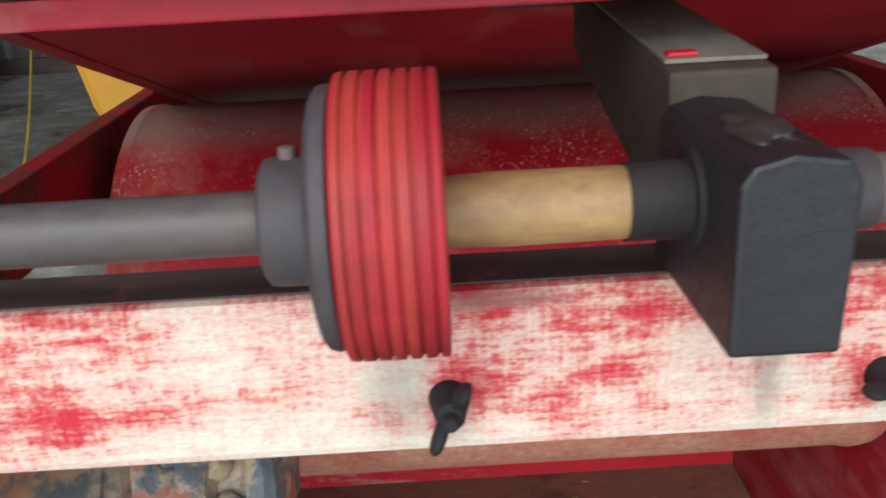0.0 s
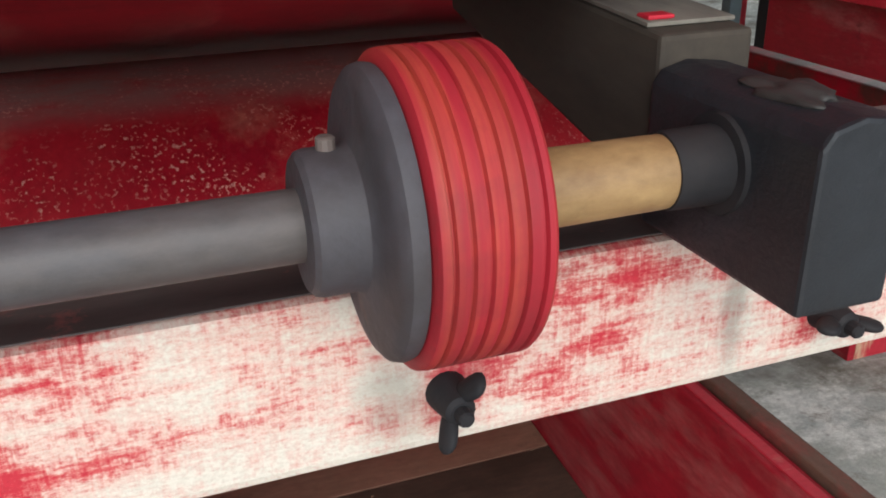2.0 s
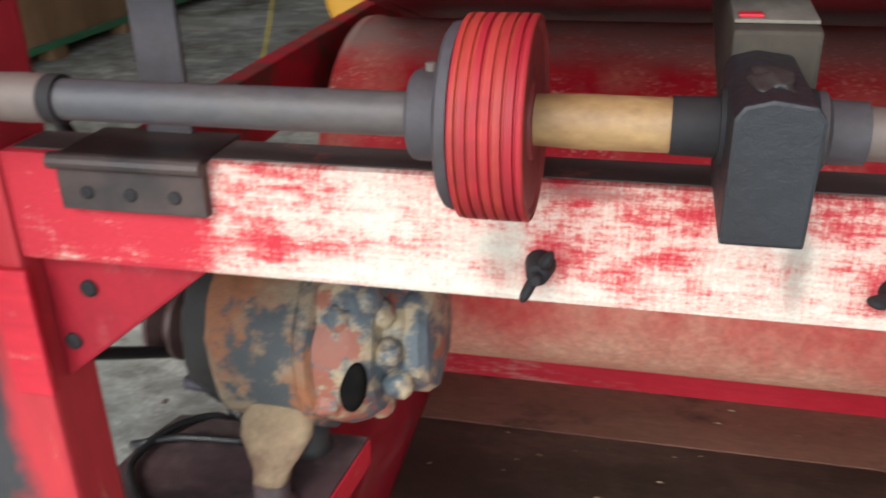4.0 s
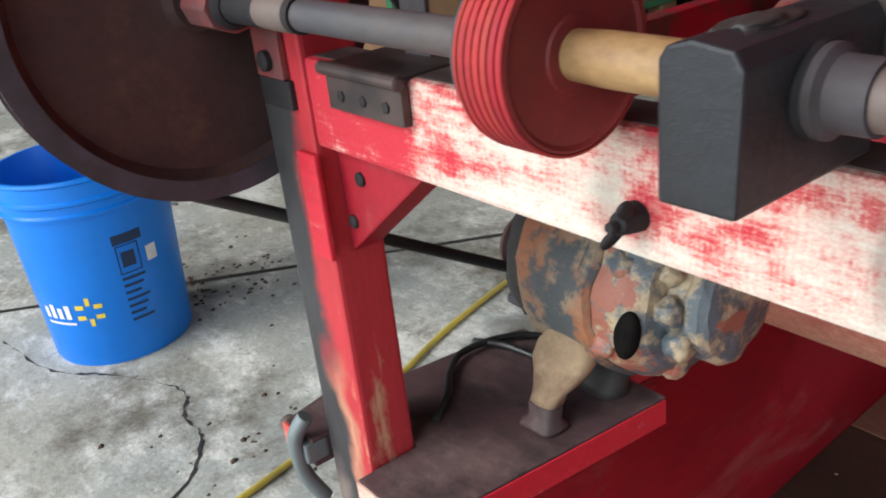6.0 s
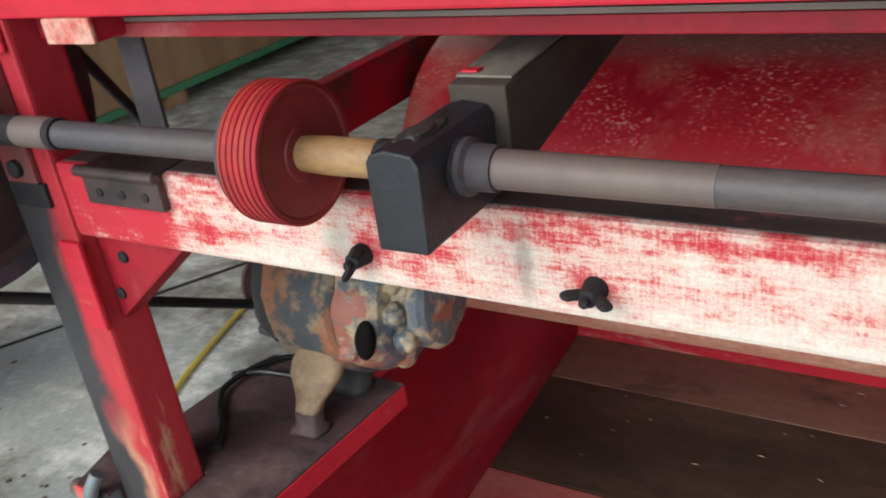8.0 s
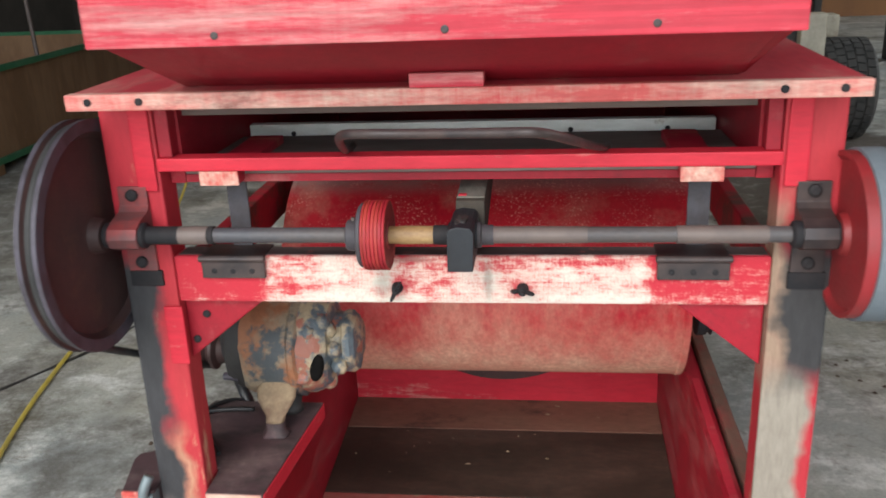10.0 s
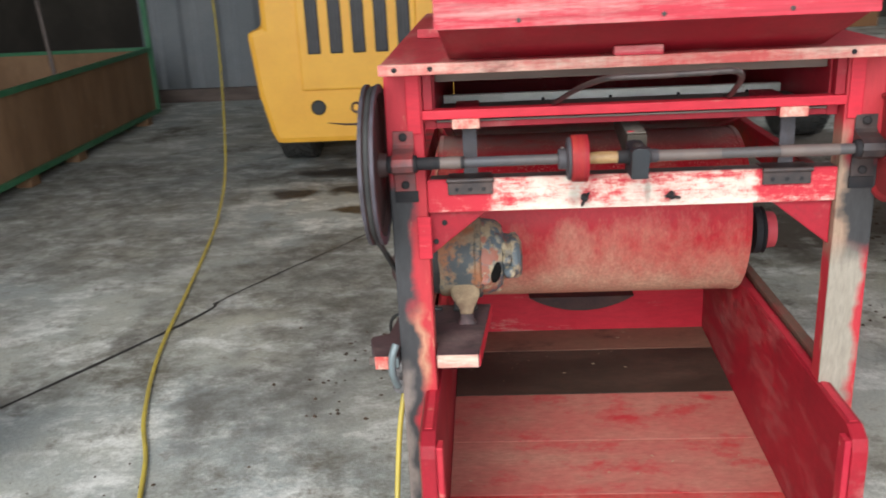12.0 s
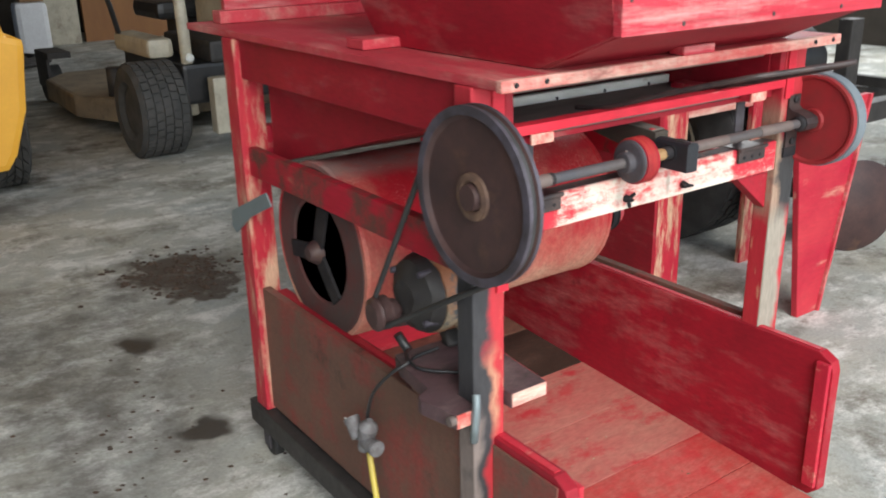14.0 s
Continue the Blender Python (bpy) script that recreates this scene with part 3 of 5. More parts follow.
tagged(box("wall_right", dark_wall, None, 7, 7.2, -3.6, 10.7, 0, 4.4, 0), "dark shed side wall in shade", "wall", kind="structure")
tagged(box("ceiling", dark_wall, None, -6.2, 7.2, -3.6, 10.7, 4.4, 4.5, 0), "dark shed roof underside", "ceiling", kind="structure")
for k in range(6):
    x = -2.9 + 0.3 * k
    bm = bmesh.new()
    bm_prism(bm, [(x, 5.8), (x + 0.05, 5.77), (x + 0.12, 5.77), (x + 0.15, 5.8), (x + 0.3, 5.8), (x + 0.3, 5.83), (x, 5.83)], 2, 0, 4.4, 0)
    tagged(part("wall_sheet", bm, sheet_grey), "grey ribbed metal wall sheet", "wall", kind="structure")

tagged(box("baseboard", dark_wood, None, -2.9, -1.1, 5.70, 5.765, 0, 0.10, 0.004), "brown timber sill at the foot of the metal wall", "baseboard", kind="structure")

# saw-cut joint and crack in the slab
bm = bmesh.new()
rnd = random.Random(4)
for pts, w in (([(-3.2, -2.2), (-1.31, 0.95), (-1.07, 1.45), (-0.70, 2.08)], 0.007), ([(-1.72, -0.02), (-1.51, 0.02), (-1.40, 0.10), (-1.25, 0.17), (-1.17, 0.14), (-1.08, 0.13), (-0.98, 0.04), (-0.9, -0.2)], 0.004)):
    path = smooth_path([(x, y, 0) for x, y in pts], 10)
    rows = []
    for q in path:
        j = w * rnd.uniform(0.5, 1.3)
        rows.append((bm.verts.new((q.x - j, q.y - rnd.uniform(-1, 1) * w, 0.0015)), bm.verts.new((q.x + j, q.y - rnd.uniform(-1, 1) * w, 0.0015))))
    for (a, b_), (c, d) in zip(rows, rows[1:]):
        bm.faces.new((a, b_, d, c))
tagged(part("floor_joint", bm, grime), "dark joint and crack in the concrete floor", "floor joint", kind="structure")

# ---- the seed cleaner ----
mill = thing("seed_cleaner", (0, 0.38, 0.118), "red-painted wooden seed cleaner with worn paint, standing on a dark dolly", "seed cleaner")
SY, SZ = -0.0262, 0.7622


def bolts(name, mat, parent, places, r=0.004, h=0.003):
    for x, y, z in places:
        bm = bmesh.new()
        bolt_head(bm, x, y, z, r, h)
        part(name, bm, mat, parent)


def bolt_head(bm, x, y, z, r=0.004, h=0.003):
    bm_lathe(bm, [(-h, r * 0.6), (-h * 0.7, r), (0.001, r)], (x, y, z), "y", 12)


def frame_timbers():
    for sx, mat in ((-1, post_left), (1, post_right)):
        a, b_ = sorted((sx * 0.347, sx * 0.293))
        box("front_post", mat, mill, a, b_, 0.0, 0.036, 0.12, 0.891, 0.003, "worn front post with black grime and bare wood")
        box("rear_post", red_z, mill, a, b_, 0.72, 0.77, 0.12, 0.891, 0.003)
        a, b_ = sorted((sx * 0.335, sx * 0.317))
        box("side_rail", red_y, mill, a, b_, 0.036, 0.72, 0.632, 0.687, 0.002)
        box("side_skirt", red_side, mill, a, b_, 0.036, 0.72, 0.818, 0.891, 0.002)
        a, b_ = sorted((sx * 0.316, sx * 0.296))
        box("rail_end_board", red_bright, mill, a, b_, -0.004, -0.0005, 0.80, 0.889, 0.0015)
        if sx < 0:
            box("corner_block", red_bright, mill, -0.309, -0.289, -0.0045, -0.0005, 0.612, 0.677, 0.0015)
        bm = bmesh.new()
        bm_prism(bm, [(sx * 0.292, 0.612), (sx * 0.292, 0.680), (sx * 0.205, 0.680)], 1, 0.012, 0.034, 0.002)
        gus = part("gusset", bm, red_side, mill, "red triangular corner brace")
        if sx < 0:
            bolts("bolt", iron, gus, [(sx * gx, 0.0125, gz) for gx, gz in ((0.284, 0.634), (0.270, 0.663))], 0.0042, 0.003)
    box("crossbar", worn_bar, mill, -0.2925, 0.2925, 0.001, 0.028, 0.681, 0.731, 0.003, "crossbar rubbed to pale bare wood")
    box("crossbar_grime", top_grime, mill, -0.288, 0.29, 0.005, 0.0277, 0.7300, 0.7315, 0.0005, "oily dark strip on top of the crossbar")
    box("rear_crossbar", red_x, mill, -0.2925, 0.2925, 0.73, 0.76, 0.66, 0.72, 0.002)


def table_and_hopper():
    box("tabletop", red_top, mill, -0.344, 0.344, -0.046, 0.95, 0.8915, 0.9045, 0.0015)
    box("tabletop_edge", worn_edge, mill, -0.346, 0.346, -0.058, -0.0465, 0.890, 0.905, 0.002, "table edge worn to bare wood")
    bolts("bolt", iron, mill, [(x, -0.058, 0.898) for x in (-0.324, -0.276, 0.276, 0.323)], 0.0035, 0.002)
    hop = part("hopper_front", _box_mesh(-0.262, 0.262, -0.163, -0.149, 0.956, 1.125), red_hopper, mill, "pinkish red hopper front board")
    bolts("nail", hinge_iron, hop, [(x, -0.163, z) for x, z in ((-0.249, 0.996), (-0.16, 0.964), (0.011, 0.964), (0.16, 0.964))], 0.003, 0.001)
    bm = bmesh.new()
    bm_prism(bm, [(-0.150, 0.956), (-0.150, 0.968), (-0.012, 0.918), (-0.012, 0.905), (-0.022, 0.905)], 0, -0.246, 0.246, 0.001)
    part("hopper_slope", bm, red_side, mill)
    for sx in (-1, 1):
        bm = bmesh.new()
        bm_prism(bm, [(-0.015, 0.9055), (0.36, 0.9055), (0.50, 1.125), (-0.149, 1.125), (-0.149, 0.957)], 0, 0.0, 0.014, 0.001)
        for v in bm.verts:
            v.co.x = sx * (v.co.x + 0.238 + (v.co.z - 0.905) * 0.13)
        bmesh.ops.recalc_face_normals(bm, faces=bm.faces[:])
        part("hopper_side", bm, red_side, mill)
    bm = bmesh.new()
    bm_prism(bm, [(0.352, 0.9055), (0.492, 1.125), (0.506, 1.125), (0.366, 0.9055)], 0, -0.238, 0.238, 0.001)
    part("hopper_back", bm, red_side, mill)
    box("front_cleat", red_hopper, mill, -0.033, 0.031, -0.062, -0.035, 0.9055, 0.918, 0.002)
    box("side_cleat", red_top, mill, -0.318, -0.25, 0.30, 0.35, 0.9055, 0.921, 0.002)
    box("side_cleat", red_top, mill, 0.25, 0.318, 0.30, 0.35, 0.9055, 0.921, 0.002)
    box("rear_rail", red_top, mill, -0.31, 0.31, 0.855, 0.895, 0.9055, 0.93, 0.002)
    box("rear_board", red_hopper, mill, -0.295, 0.295, 0.865, 0.882, 0.9305, 1.10, 0.002)


def _box_mesh(*a, bev=0.0015):
    bm = bmesh.new()
    bm_box(bm, *a, bev)
    return bm


def sieve_section():
    box("sieve_rail", red_bright, mill, -0.294, 0.294, -0.003, 0.019, 0.8195, 0.8325, 0.0015)
    for sx in (-1, 1):
        a, b_ = sorted((sx * 0.2915, sx * 0.276))
        bm = bmesh.new()
        bm_prism(bm, [(0.0195, 0.802), (0.20, 0.797), (0.70, 0.652), (0.70, 0.8905), (0.0195, 0.8905)], 0, a, b_, 0.001)
        part("sieve_side", bm, red_side, mill)
        a, b_ = sorted((sx * 0.2915, sx * 0.2785))
        box("side_end", red_side, mill, a, b_, 0.001, 0.0190, 0.833, 0.889, 0.001)
    box("sieve_back", red_side, mill, -0.275, 0.275, 0.69, 0.70, 0.66, 0.88, 0.001)
    bm = bmesh.new()
    bm_prism(bm, [(0.0195, 0.803), (0.20, 0.798), (0.69, 0.656), (0.69, 0.664), (0.20, 0.806), (0.0195, 0.811)], 0, -0.2755, 0.2755, 0.0008)
    part("sieve_pan", bm, red_side, mill, "dark red sieve pan")
    bm = bmesh.new()
    bm_prism(bm, [(0.0195, 0.8115), (0.20, 0.8065), (0.689, 0.6645), (0.689, 0.667), (0.20, 0.809), (0.0195, 0.814)], 0, -0.275, 0.275, 0.0)
    part("sieve_deck", bm, deck_dust, mill, "dusty dark sieve deck")
    box("sieve_beam", dark_wood, mill, -0.2755, 0.2755, 0.03, 0.06, 0.868, 0.889, 0.001)
    box("arm_plate", hinge_iron, mill, -0.038, 0.056, 0.156, 0.182, 0.789, 0.7965, 0.0008)
    strip = part("metal_strip", _box_mesh(-0.274, 0.274, 0.222, 0.236, 0.8015, 0.8185), galv, mill, "pale galvanised strip on the sieve")
    bolts("rivet", iron, strip, [(-0.22 + 0.11 * k, 0.222, 0.807) for k in range(5)], 0.003, 0.0012)
    # wire bail of the sieve
    pts = smooth_path([(-0.112, 0.06, 0.829), (-0.106, 0.0, 0.838), (-0.085, -0.11, 0.872), (-0.064, -0.185, 0.893), (-0.045, -0.203, 0.8975), (-0.01, -0.212, 0.899), (0.05, -0.234, 0.9035), (0.078, -0.240, 0.9045), (0.098, -0.19, 0.889), (0.118, -0.09, 0.861), (0.135, 0.0, 0.838), (0.142, 0.05, 0.828)], 6)
    tube("sieve_handle", hinge_iron, mill, pts, 0.0036, 10, "bent rusty wire handle")
    for x0, x1 in ((-0.252, -0.213), (0.204, 0.243)):
        box("hanger_stick", red_x, mill, x0 + 0.0015, x1 - 0.0015, -0.0015, 0.16, 0.8055, 0.819, 0.001)
        box("stick_end", worn_end, mill, x0, x1, -0.0045, -0.0015, 0.8055, 0.8195, 0.0008, "pale worn end of the stick")
        xm = (x0 + x1) / 2 + 0.004
        bm = bmesh.new()
        bm_box(bm, xm - 0.0105, xm + 0.0105, 0.030, 0.033, 0.728, 0.806, 0.0008)
        part("spring_strap", bm, grey_iron, mill, "grey steel spring strap")
    for x0, x1 in ((-0.262, -0.197), (0.187, 0.254)):
        bm = bmesh.new()
        bm_box(bm, x0, x1, -0.0045, 0.0005, 0.709, 0.7295, 0.0008)
        bm_box(bm, x0, x1, -0.0045, 0.034, 0.7297, 0.7325, 0.0008)
        bm_lathe(bm, [(x0 - 0.002, 0.002), (x0 - 0.001, 0.0036), (x1 + 0.001, 0.0036), (x1 + 0.002, 0.002)], (0, -0.0055, 0.7305), "x", 12)
        hin = part("hinge", bm, hinge_iron, mill, "dark iron hinge")
        bolts("screw", iron, hin, [(x0 + (x1 - x0) * k, -0.0045, 0.717) for k in (0.2, 0.5, 0.8)], 0.0028, 0.0012)


def wing_nut(x, z, deg):
    bm = bmesh.new()
    bm_lathe(bm, [(-0.0105, 0.0030), (-0.0095, 0.0042), (-0.002, 0.0056), (0.001, 0.0060)], (0, 0, 0), "y", 16)
    bm_lathe(bm, [(-0.0145, 0.0018), (-0.0138, 0.0023), (-0.009, 0.0023)], (0, 0, 0), "y", 10)
    for s in (-1, 1):
        b = bmesh.new()
        bmesh.ops.create_uvsphere(b, u_segments=16, v_segments=10, radius=1)
        for v in b.verts:
            # a flat ear, wider at its rounded tip
            w = 0.0034 + 0.0011 * v.co.x
            sq = abs(v.co.x) ** 0.7 * (1 if v.co.x > 0 else -1)
            v.co = Vector((sq * 0.0066, v.co.y * w, v.co.z * 0.0021))
        for fc in b.faces:
            fc.smooth = True
        up = Matrix.Rotation(-0.75, 4, "Z") if s > 0 else Matrix.Rotation(math.pi + 0.75, 4, "Z")
        _join(bm, b, Matrix.Translation((s * 0.0062, -0.0085, 0)) @ up)
    part("wing_nut", bm, iron, mill, "black iron wing nut", Matrix.Translation((x, 0.0, z)) @ Matrix.Rotation(radians(deg), 4, "Y"))


def bearing(sx):
    """Iron strap that holds the shaft against a post."""
    x0, x1 = (-0.338, -0.308) if sx < 0 else (0.308, 0.338)
    bm = bmesh.new()
    prof = [(-0.0045, 0.805), (-0.0045, 0.786), (-0.012, 0.781), (-0.036, 0.7805), (-0.048, 0.775), (-0.0515, 0.7655), (-0.048, 0.756), (-0.036, 0.7505), (-0.012, 0.750), (-0.0045, 0.745), (-0.0045, 0.717), (-0.0005, 0.717), (-0.0005, 0.805)]
    bm_prism(bm, [(y + (SY + 0.036) * min(1, max(0, (-y - 0.005) / 0.03)), z + SZ - 0.7655 if y < -0.02 else z) for y, z in prof], 0, x0, x1, 0.0008)
    st = part("bearing_strap", bm, smeared if sx < 0 else hinge_iron, mill, "red-smeared iron bearing strap" if sx < 0 else "greasy iron bearing strap")
    bolts("bolt", iron, st, [((x0 + x1) / 2, -0.0045, z) for z in (0.797, 0.727)], 0.006, 0.005)
    lathe("bearing_sleeve", iron, mill, [(x0 - 0.008, 0.010), (x0 - 0.006, 0.0125), (x1 + 0.004, 0.0125), (x1 + 0.006, 0.010)], (0, SY, SZ), "x", 28)
    box("post_plate", iron, mill, x0 - 0.001, x1 + 0.003, -0.0035, 0.0005, 0.700, 0.7165, 0.0008)


def shaft_line():
    o = (0, SY, SZ)
    lathe("shaft", steel, mill, [(-0.3735, 0.0075), (0.428, 0.0075)], o, "x", 28, "worn steel shaft")
    lathe("shaft_collar", iron, mill, [(-0.305, 0.009), (-0.27, 0.009)], o, "x", 28)
    lathe("shaft_sleeve", shaft_pale, mill, [(-0.27, 0.0088), (-0.25, 0.0092), (-0.241, 0.0088)], o, "x", 28, "pale worn sleeve")
    lathe("shaft_ring", iron, mill, [(-0.2405, 0.009), (-0.235, 0.009)], o, "x", 28)
    lathe("shaft_sleeve", shaft_pale, mill, [(0.034, 0.0082), (0.12, 0.0078)], o, "x", 28)
    lathe("shaft_sleeve", shaft_pale, mill, [(0.20, 0.0084), (0.28, 0.0084)], o, "x", 28)
    lathe("paper_wrap", brass, mill, [(-0.066, 0.0082), (-0.05, 0.0088), (-0.022, 0.0086)], o, "x", 28, "brown wrapping round the shaft")
    lathe("inner_collar", iron, mill, [(-0.022, 0.0092), (-0.004, 0.0095)], o, "x", 28)
    lathe("inner_collar", grey_iron, mill, [(0.017, 0.011), (0.0185, 0.0122), (0.022, 0.0122), (0.0235, 0.0098), (0.034, 0.0095)], o, "x", 28)
    # ribbed roller with its hub
    o = (0.005, SY, SZ)
    hub = [(-0.1095, 0.0090), (-0.1093, 0.0134), (-0.1083, 0.0146), (-0.1068, 0.0150), (-0.1000, 0.0150), (-0.0988, 0.0156), (-0.0980, 0.0175), (-0.0977, 0.0215), (-0.0974, 0.0258), (-0.0967, 0.0285), (-0.0955, 0.0301), (-0.0938, 0.0306), (-0.0923, 0.0303), (-0.0920, 0.012)]
    rol = lathe("roller", grey_iron, mill, hub, o, "x", 96, "grey iron hub of the roller")
    lathe("set_screw", shaft_pale, rol, [(0.0135, 0.0020), (0.0172, 0.0020), (0.0176, 0.0014)], (-0.098, SY, SZ), "z", 12, "worn steel set screw")
    prof = [(-0.0917, 0.010), (-0.0917, 0.0315), (-0.0910, 0.0328)]
    for k in range(6):
        x = -0.0893 + k * 0.0035
        prof += [(x, 0.0331), (x + 0.0004, 0.0321), (x + 0.0008, 0.0321), (x + 0.0012, 0.0331)]
    prof += [(-0.0694, 0.0331), (-0.0688, 0.0327), (-0.0686, 0.0319), (-0.073, 0.0315), (-0.090, 0.010)]
    lathe("ribbed_sleeve", red_rubber, rol, prof, o, "x", 96, "red ribbed sleeve")
    lathe("end_face", roller_face, rol, [(-0.080, 0.005), (-0.080, 0.0312), (-0.0689, 0.0316), (-0.0685, 0.0306), (-0.0696, 0.029), (-0.0702, 0.013), (-0.0690, 0.0125), (-0.0690, 0.005)], o, "x", 64, "dull red end face")


def shaker():
    bm = bmesh.new()
    bm_prism(bm, [(-0.0068, 0.737), (0.0165, 0.737), (0.0178, 0.774), (0.0150, 0.7785), (0.0035, 0.7800), (-0.0040, 0.7780), (-0.0064, 0.7745)], 1, -0.0582, 0.004, 0.0012)
    blk = part("bearing_block", bm, block_iron, mill, "black greasy bearing block")
    lathe("bushing", iron, blk, [(-0.008, 0.009), (-0.0079, 0.0120), (-0.004, 0.0125), (0.016, 0.0130), (0.0195, 0.0125), (0.0195, 0.009)], (0, SY, SZ), "x", 32)
    b = bmesh.new()
    bmesh.ops.create_icosphere(b, subdivisions=4, radius=1)
    for v in b.verts:
        k = 1 + 0.45 * noise.noise(v.co * 1.6) + 0.12 * noise.noise(v.co * 5)
        v.co = Vector((0.0068 * v.co.x * k, 0.014 * v.co.y * k, 0.0032 * v.co.z * k))
    for fc in b.faces:
        fc.smooth = True
    bm = bmesh.new()
    _join(bm, b, Matrix.Translation((0.006, -0.034, 0.7785)))
    part("grease", bm, grime, blk, "black lump of grease")
    bm = bmesh.new()
    bm_prism(bm, [(0.0045, 0.742), (0.0045, 0.786), (0.155, 0.796), (0.155, 0.772)], 0, -0.004, 0.024, 0.0015)
    arm = part("shaker_arm", bm, arm_wood, mill, "dark greasy wooden shaker arm")
    bm = bmesh.new()
    bm_prism(bm, [(0.012, 0.7868), (0.012, 0.7880), (0.153, 0.7974), (0.153, 0.7962)], 0, -0.0035, 0.0235, 0.0003)
    part("arm_top", bm, arm_dust, arm, "grey worn top of the arm")
    box("arm_bolt", red_bright, arm, -0.002, 0.006, 0.014, 0.020, 0.7882, 0.7894, 0.0005, "red paint daub")


def pulleys():
    o = (0, SY, SZ)
    prof = [(-0.402, 0.001), (-0.402, 0.016), (-0.386, 0.018), (-0.383, 0.026), (-0.381, 0.060), (-0.383, 0.096), (-0.393, 0.101), (-0.394, 0.1125), (-0.386, 0.1130), (-0.378, 0.1035), (-0.374, 0.1035), (-0.366, 0.1130), (-0.359, 0.1125), (-0.360, 0.101), (-0.372, 0.096), (-0.373, 0.060), (-0.371, 0.026), (-0.368, 0.018), (-0.348, 0.016), (-0.348, 0.001)]
    prof = [(-0.3605 + (x + 0.376) * 0.55, r) for x, r in prof]
    wheel = lathe("drive_wheel", rust, mill, prof, o, "x", 96, "large rusty brown belt wheel")
    for a, b_ in ((-0.3710, -0.3660), (-0.3552, -0.3505)):
        lathe("rim", rim_grey, wheel, [(a, 0.1015), (a, 0.1132), (b_, 0.1136), (b_, 0.1015), (a, 0.1015)], o, "x", 96, "grey worn rim")
    lathe("hub", rust, wheel, [(-0.3735, 0.004), (-0.3735, 0.0075), (-0.3725, 0.010)], o, "x", 24, "rusty hub nut")
    lathe("hub_ring", tan_rust, wheel, [(-0.366, 0.018), (-0.370, 0.022), (-0.3685, 0.03), (-0.3635, 0.031)], o, "x", 40)
    disc = lathe("belt_pulley", red_disc, mill, [(0.340, 0.010), (0.340, 0.018), (0.3455, 0.020), (0.3455, 0.066), (0.341, 0.070), (0.341, 0.0745), (0.374, 0.0745), (0.374, 0.02)], o, "x", 72, "dark red belt pulley")
    lathe("flat_belt", belt_grey, disc, [(0.351, 0.0746), (0.3515, 0.0772), (0.3732, 0.0772), (0.3737, 0.0746)], o, "x", 72, "grey canvas belt")
    lathe("step_pulley", red_cone, disc, [(0.3745, 0.02), (0.3745, 0.060), (0.3770, 0.062), (0.3809, 0.062), (0.3848, 0.0575), (0.3965, 0.056), (0.3995, 0.059), (0.4024, 0.0585), (0.4054, 0.053), (0.4220, 0.050), (0.4279, 0.046), (0.4279, 0.012)], o, "x", 72, "pinkish red stepped pulley")
    # belt to the motor
    c0, r0, c1, r1 = Vector((0, SY, SZ)), 0.1065, Vector((0, 0.216, 0.522)), 0.022
    d = c1 - c0
    ang = math.atan2(d.z, d.y)
    off = math.acos((r0 - r1) / d.length)
    pts = []
    for k in range(41):
        a = ang + off + (2 * math.pi - 2 * off) * k / 40
        pts.append((-0.3605, c0.y + r0 * math.cos(a), c0.z + r0 * math.sin(a)))
    for k in range(17):
        a = ang - off + 2 * off * k / 16
        pts.append((-0.3605, c1.y + r1 * math.cos(a), c1.z + r1 * math.sin(a)))
    tube("drive_belt", black_rubber, mill, pts, 0.0045, 8, "black rubber drive belt", True)


def drum():
    o = (0, 0.52, 0.5235)
    bm = bmesh.new()
    bm_lathe(bm, [(-0.297, 0.118), (-0.300, 0.160), (-0.300, 0.1655), (-0.292, 0.1665), (-0.288, 0.1645), (0.272, 0.1645), (0.275, 0.1665), (0.283, 0.1655), (0.283, 0.160), (0.281, 0.02)], o, "x", 96)
    dr = part("fan_drum", bm, drum_paint, mill, "fan drum of faded red sheet metal")
    lathe("end_plate", fan_ring, dr, [(-0.2985, 0.095), (-0.3015, 0.100), (-0.3015, 0.155), (-0.2985, 0.158), (-0.2985, 0.095)], o, "x", 64, "dark red end ring")
    # flat black disc in place of the shaded inside of the drum
    lathe("fan_hole", void_black, dr, [(-0.2975, 0.002), (-0.2975, 0.118)], o, "x", 48, "black disc for the shaded fan opening")
    for k in range(3):
        box("fan_spoke", iron, dr, -0.308, -0.302, 0.52 - 0.016, 0.52 + 0.016, 0.5235, 0.5235 + 0.10, 0.001, turn=about((0, 0.52, 0.5235), "X", 20 + 120 * k))
    lathe("fan_hub", rust, dr, [(-0.325, 0.008), (-0.325, 0.012), (-0.312, 0.022), (-0.302, 0.024)], o, "x", 24)
    lathe("fan_pulley", iron, dr, [(0.284, 0.012), (0.294, 0.012), (0.294, 0.045), (0.306, 0.045), (0.31, 0.040), (0.314, 0.045), (0.316, 0.012)], (0, 0.405, 0.511), "x", 40)
    lathe("fan_pulley_cap", red_cone, dr, [(0.317, 0.012), (0.317, 0.036), (0.335, 0.034), (0.338, 0.012)], (0, 0.405, 0.511), "x", 40)


